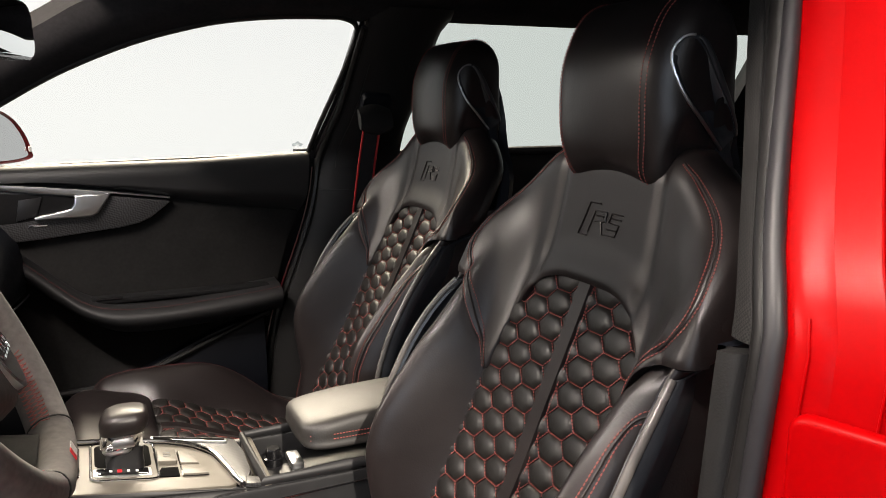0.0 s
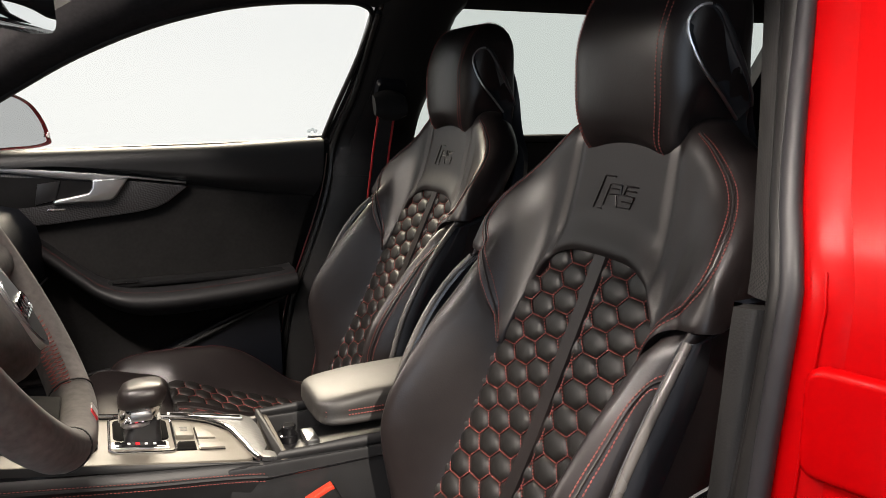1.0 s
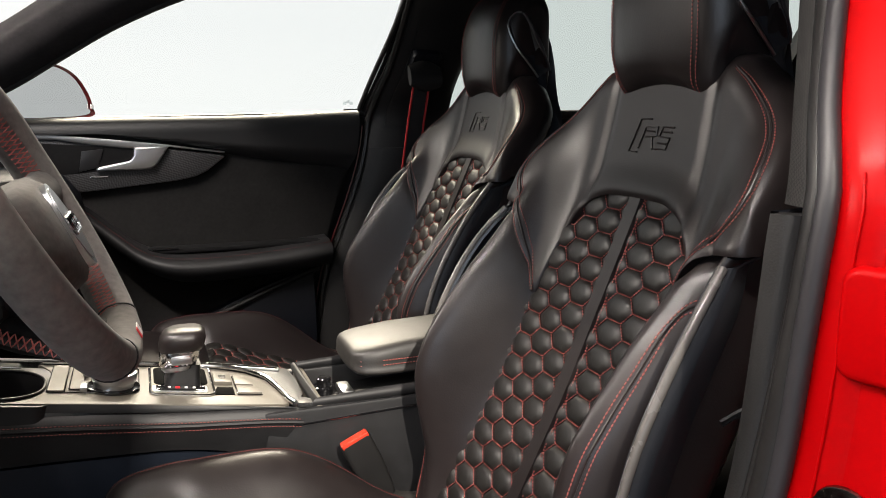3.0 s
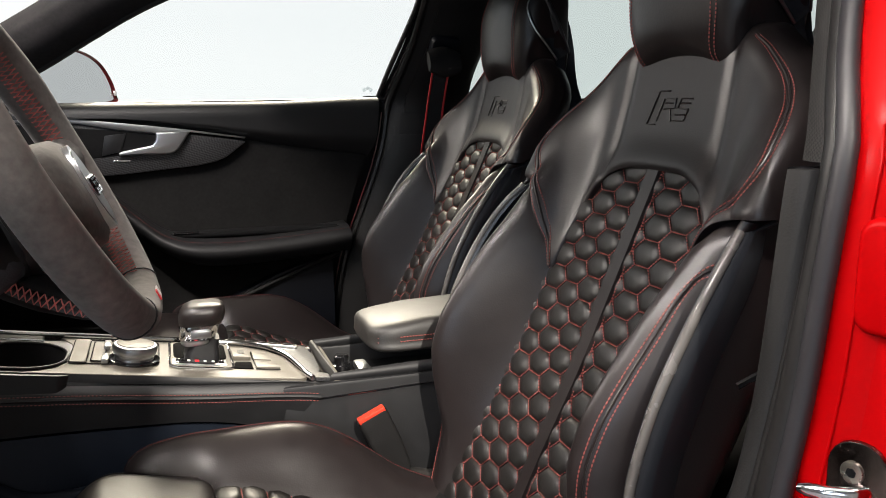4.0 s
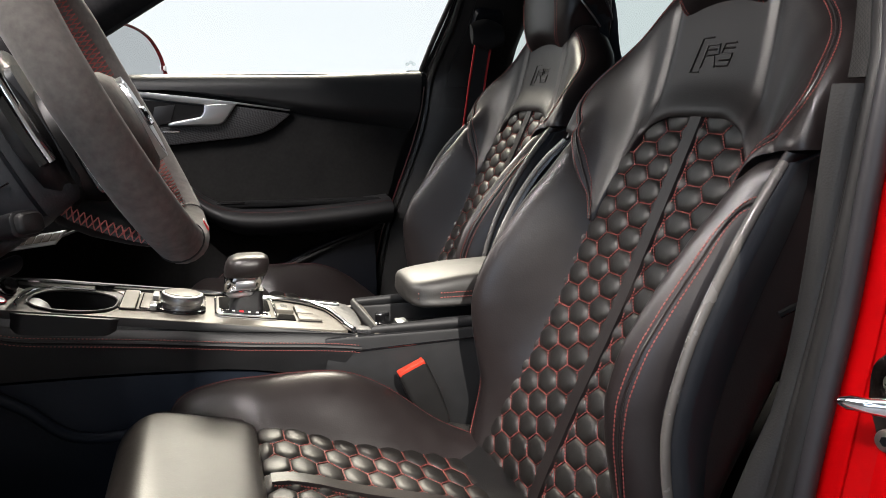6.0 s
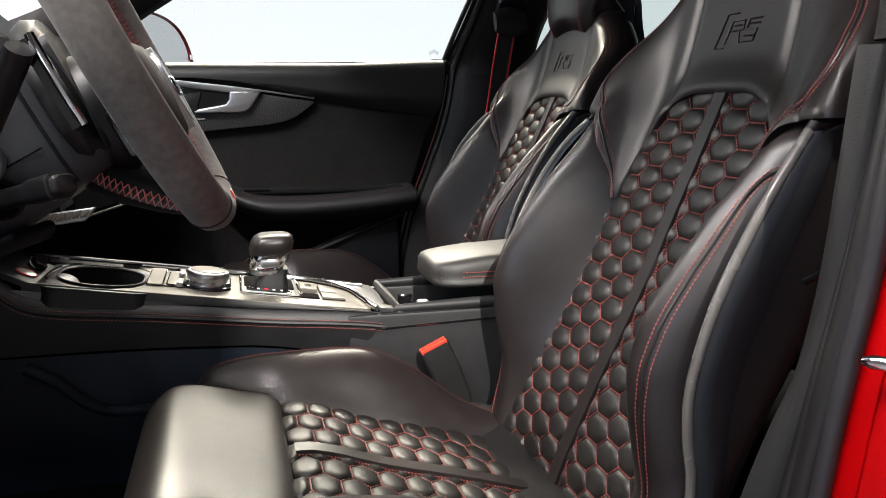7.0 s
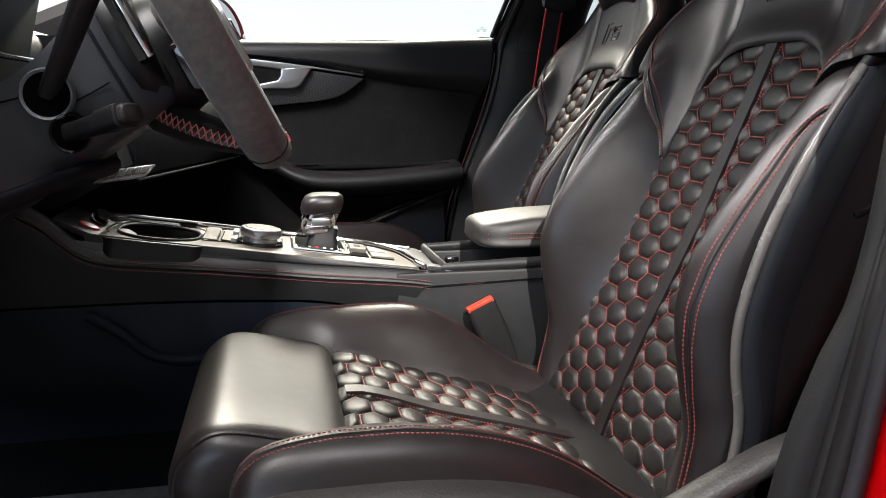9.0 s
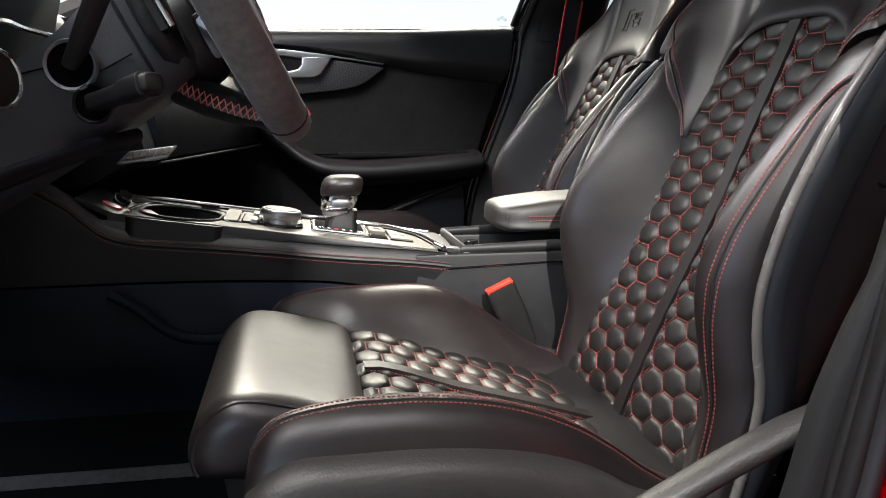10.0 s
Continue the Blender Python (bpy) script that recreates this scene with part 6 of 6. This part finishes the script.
part("strip_glass", plate(round_outline(0.066, 0.019, 0.003), 0.0012, 0.0003, cm(gx - 0.003, gy - 0.040, 0.0035)), GLOSS_BLACK, con, "dark position display")
part("position_marks", weld(*[plate(round_outline(0.004, 0.006, 0.001), 0.0006, 0, cm(gx - 0.018 + 0.011 * i, gy - 0.040, 0.0047)) for i in (0, 2, 3)]), WHITE_PRINT, con, "pale position marks")
part("position_mark_lit", plate(round_outline(0.006, 0.008, 0.001), 0.0006, 0, cm(gx - 0.007, gy - 0.040, 0.0047)), RED_PRINT, con, "red position mark")
part("start_key", plate(round_outline(0.026, 0.044, 0.003), 0.006, 0.0015, cm(0.0745, MID + 0.027, 0.0)), CONSOLE_PLATE, con, "pale key with dark print")
part("key_print", weld(*[plate(round_outline(0.010, 0.003, 0.001), 0.0005, 0, cm(0.0745, MID + 0.022 + 0.006 * i, 0.006)) for i in range(3)]), MATT_BLACK, con, "dark print on the key")
# flat plate coloured as the shade of a hollow
part("key_slot", plate([(0.056, -0.037), (0.088, -0.037), (0.088, -0.007), (0.066, -0.007)], 0.0015, 0.0004, cm(0, MID, 0.0)), SOCKET_BLACK, con, "near-black plate as the shade in the key hollow")
for pts, nm in (([(0.092, 0.001), (0.117, -0.001), (0.110, 0.030), (0.104, 0.040), (0.092, 0.043)], "hold key"), ([(0.092, -0.037), (0.126, -0.036), (0.119, -0.007), (0.092, -0.006)], "parking brake key")):
    part("brake_key", plate(pts, 0.0045, 0.0012, cm(0, MID, 0.0)), CONSOLE_PLATE, con, nm)
    part("key_joint", tube([cm(0, MID, 0.0008) @ V(a, b, 0) for a, b in pts], 0.0011, 5, closed=True), GLOSS_BLACK, con)
part("boot", loft([[cm(0.018, MID + 0.010, h) @ V(a * s + 0.10 * h, b * s, 0) for a, b in round_outline(0.050, 0.050, 0.010)] for s, h in ((1.0, 0.0), (0.96, 0.010), (0.80, 0.022), (0.74, 0.034))]), MATT_BLACK, con, "dark selector boot")
lev = thing("gear_selector", cm(0.018, MID + 0.006, 0.02).translation, "gear selector with black leather top and chrome sides", "gear lever")


def gl_ring(h, w, d, dx=0.0):
    return [V(0.018 + dx + 0.25 * (h - 0.70) + p[0] * w, MID + 0.006 + p[1] * d, h) for p in round_outline(1, 1, 0.32, 4)]


part("selector_neck", loft([gl_ring(h, w, d) for h, w, d in ((0.672, 0.034, 0.030), (0.676, 0.042, 0.036), (0.681, 0.042, 0.036))]), SATIN_METAL, lev, "satin metal neck", 50)
part("selector_chrome", loft([gl_ring(h, w, d) for h, w, d in ((0.679, 0.040, 0.036), (0.683, 0.050, 0.046), (0.698, 0.056, 0.053), (0.704, 0.056, 0.054))]), CHROME, lev, "chrome selector sides", 50)
part("selector_top", loft([gl_ring(h, w, d) for h, w, d in ((0.7035, 0.058, 0.056), (0.709, 0.062, 0.062), (0.720, 0.062, 0.062), (0.728, 0.056, 0.056), (0.732, 0.042, 0.044))]), BLACK_LEATHER, lev, "black leather selector top", 60)
part("release_key", box((0.0185, MID - 0.0215, 0.692), (0.028, 0.006, 0.011), 0.002), SATIN_METAL, lev, "satin release key")
# start button and socket ahead
lm = basis(V(-0.300, MID - 0.020, 0.697), V(0.90, 0, -0.43).normalized(), V(0, 1, 0), V(0.43, 0, 0.90).normalized())
part("front_ledge", plate([(-0.045, -0.050), (0.018, -0.056), (0.034, -0.040), (0.026, 0.0), (0.028, 0.075), (-0.045, 0.075)], 0.008, 0.002, lm @ Matrix.Translation((0, 0, -0.008))), MATT_BLACK, con, "front ledge")
sc = lm @ V(-0.002, -0.018, 0.0)
part("start_button", disc(sc, lm.col[2].xyz, 0.0125, 0.003, 28, 0.001), SATIN_METAL, con, "round start button with red rim")
part("button_rim", ring(sc + lm.col[2].xyz * 0.002, lm.col[2].xyz, 0.0130, 0.0012), RED_PRINT, con, "red button rim")
vc = lm @ V(0.0, 0.030, 0.0)
vd = V(0.55, -0.45, 0.70).normalized()
va = vd.orthogonal().normalized()
part("volume_knob", loft([[vc + vd * h + va * (r * math.cos(t)) + vd.cross(va) * (r * math.sin(t)) for t in [2 * math.pi * k / 24 for k in range(24)]] for r, h in ((0.012, -0.004), (0.012, 0.008), (0.0105, 0.011), (0.0105, 0.018), (0.009, 0.0195))]), GLOSS_BLACK, con, "small dark rotary knob", 35)
part("knob_ring", ring(vc + vd * 0.009, vd, 0.0115, 0.0012), CHROME, con)
# storage box and armrest
part("box_wall", box((0.375, MID - 0.079, 0.515), (0.51, 0.014, 0.215), 0.005), DASH_LEATHER, con, "console box side")
part("box_wall", box((0.40, MID + 0.093, 0.515), (0.46, 0.014, 0.215), 0.005), DASH_LEATHER, con, "console box side")
part("box_front", box((0.190, MID + 0.008, 0.565), (0.016, 0.178, 0.122), 0.004, Matrix.Rotation(radians(10), 4, "Y")), CONSOLE_PLATE, con, "pale box edge")
part("box_rim", tube([V(x, y, z) for x, y, z in ((0.194, MID - 0.076, 0.626), (0.30, MID - 0.077, 0.630), (0.45, MID - 0.077, 0.632), (0.45, MID + 0.093, 0.632), (0.30, MID + 0.093, 0.630), (0.194, MID + 0.092, 0.626))], 0.0085, 10, closed=True, flat=0.7), DASH_LEATHER, con, "dark soft rim of the box")
part("box_floor", box((0.33, MID + 0.008, 0.588), (0.28, 0.165, 0.01), 0), MATT_BLACK, con, "dark box floor")
part("box_crease", tube([V(0.160, MID - 0.0872, 0.601), V(0.40, MID - 0.0872, 0.609)], 0.0014, 6), GLOSS_BLACK, con, "joint along the box side")
part("socket", loft([[V(0.232, MID + 0.045, 0.592) + V(r * math.cos(t), r * math.sin(t), h) for t in [2 * math.pi * k / 24 for k in range(24)]] for r, h in ((0.014, 0.0), (0.014, 0.012), (0.0115, 0.013), (0.0115, 0.026), (0.010, 0.028))]), GLOSS_BLACK, con, "black power socket cap", 35)
part("box_insert", box((0.262, MID + 0.03, 0.600), (0.020, 0.05, 0.014), 0.004), SATIN_METAL, con, "satin insert bar")
rest = thing("armrest", (0.40, MID, 0.66), "leather armrest lid on the centre console with red seams", "armrest")


def rest_ring(x, s, lift=0.0):
    w, t = 0.070, 0.688 + 0.012 * step(0.24, 0.40, x)
    ctrl = [(-w, 0.648), (-w - 0.002, 0.662), (-w * 0.93, t - 0.007), (-w * 0.6, t), (0, t + 0.002), (w * 0.6, t), (w * 0.93, t - 0.007), (w + 0.002, 0.662), (w, 0.648), (0, 0.642)]
    c = V(0, 0.668, 0)
    return [V(x, MID + 0.014 + p.x, p.y) for p in smooth_line([(a * s, 0.668 + (b - 0.668) * s, 0) for a, b in ctrl], 4, closed=True)]


part("armrest_pad", loft([rest_ring(x, s) for x, s in ((0.256, 0.5), (0.2585, 0.72), (0.264, 0.86), (0.274, 0.95), (0.294, 1.0), (0.34, 1.0), (0.44, 1.0), (0.56, 1.0), (0.575, 0.9), (0.58, 0.6))]), ARM_LEATHER, rest, "leather armrest pad", 60)
ln = []
for o in (0.0, 0.007):
    ln.append([V(x, MID + 0.014 - 0.0722 - 0.0004, 0.664 + o) for x in span(0.300, 0.55, 30)])
    ln.append([V(0.286 - 0.018 * math.cos(t * math.pi / 2 - 0.0), MID + 0.014 - 0.066 + 0.05 * t, 0.663 + o) for t in span(0.0, 1.0, 8)])
part("seam_stitching", dashes(ln, 0.0046, 0.7, 0.0009), RED_THREAD, rest, "red double seam", normals=False)["kind"] = "stuff"
# belt buckle between seat and console
bk = thing("belt_buckle", (0.26, 1.015, 0.5), "black belt buckle with red release button", "seat belt buckle")
bm_ = basis(V(0.2535, 1.018, 0.55), V(0.90, 0, 0.42).normalized(), V(0, 1, 0), V(-0.42, 0, 0.90).normalized())
part("buckle_body", loft([[bm_ @ V(a * s, b * s, h) for a, b in round_outline(0.046, 0.024, 0.007)] for s, h in ((0.72, -0.075), (0.85, -0.06), (1.0, -0.02), (1.0, 0.024), (0.96, 0.028))]), BLACK_PLASTIC, bk, "black plastic buckle body", 40)
part("release_button", box(bm_ @ V(0.0, -0.003, 0.029), (0.042, 0.016, 0.008), 0.002, bm_.to_3x3().to_4x4()), BUCKLE_RED, bk, "red release button")
part("buckle_strap", tube([bm_ @ V(0, 0, -0.07), V(0.30, 1.012, 0.40), V(0.31, 1.01, 0.34)], 0.012, 8, flat=0.4), BELT, bk)

# ---- the hexagon pads of the seats, and the second seat ----
set_pads(driver_seat, PADS)
copy_thing(driver_seat, Matrix.Translation((0.15 + 0.060, SEAT_Y + 0.700, 0.31)) @ Matrix.Rotation(radians(1.6), 4, "Y"))
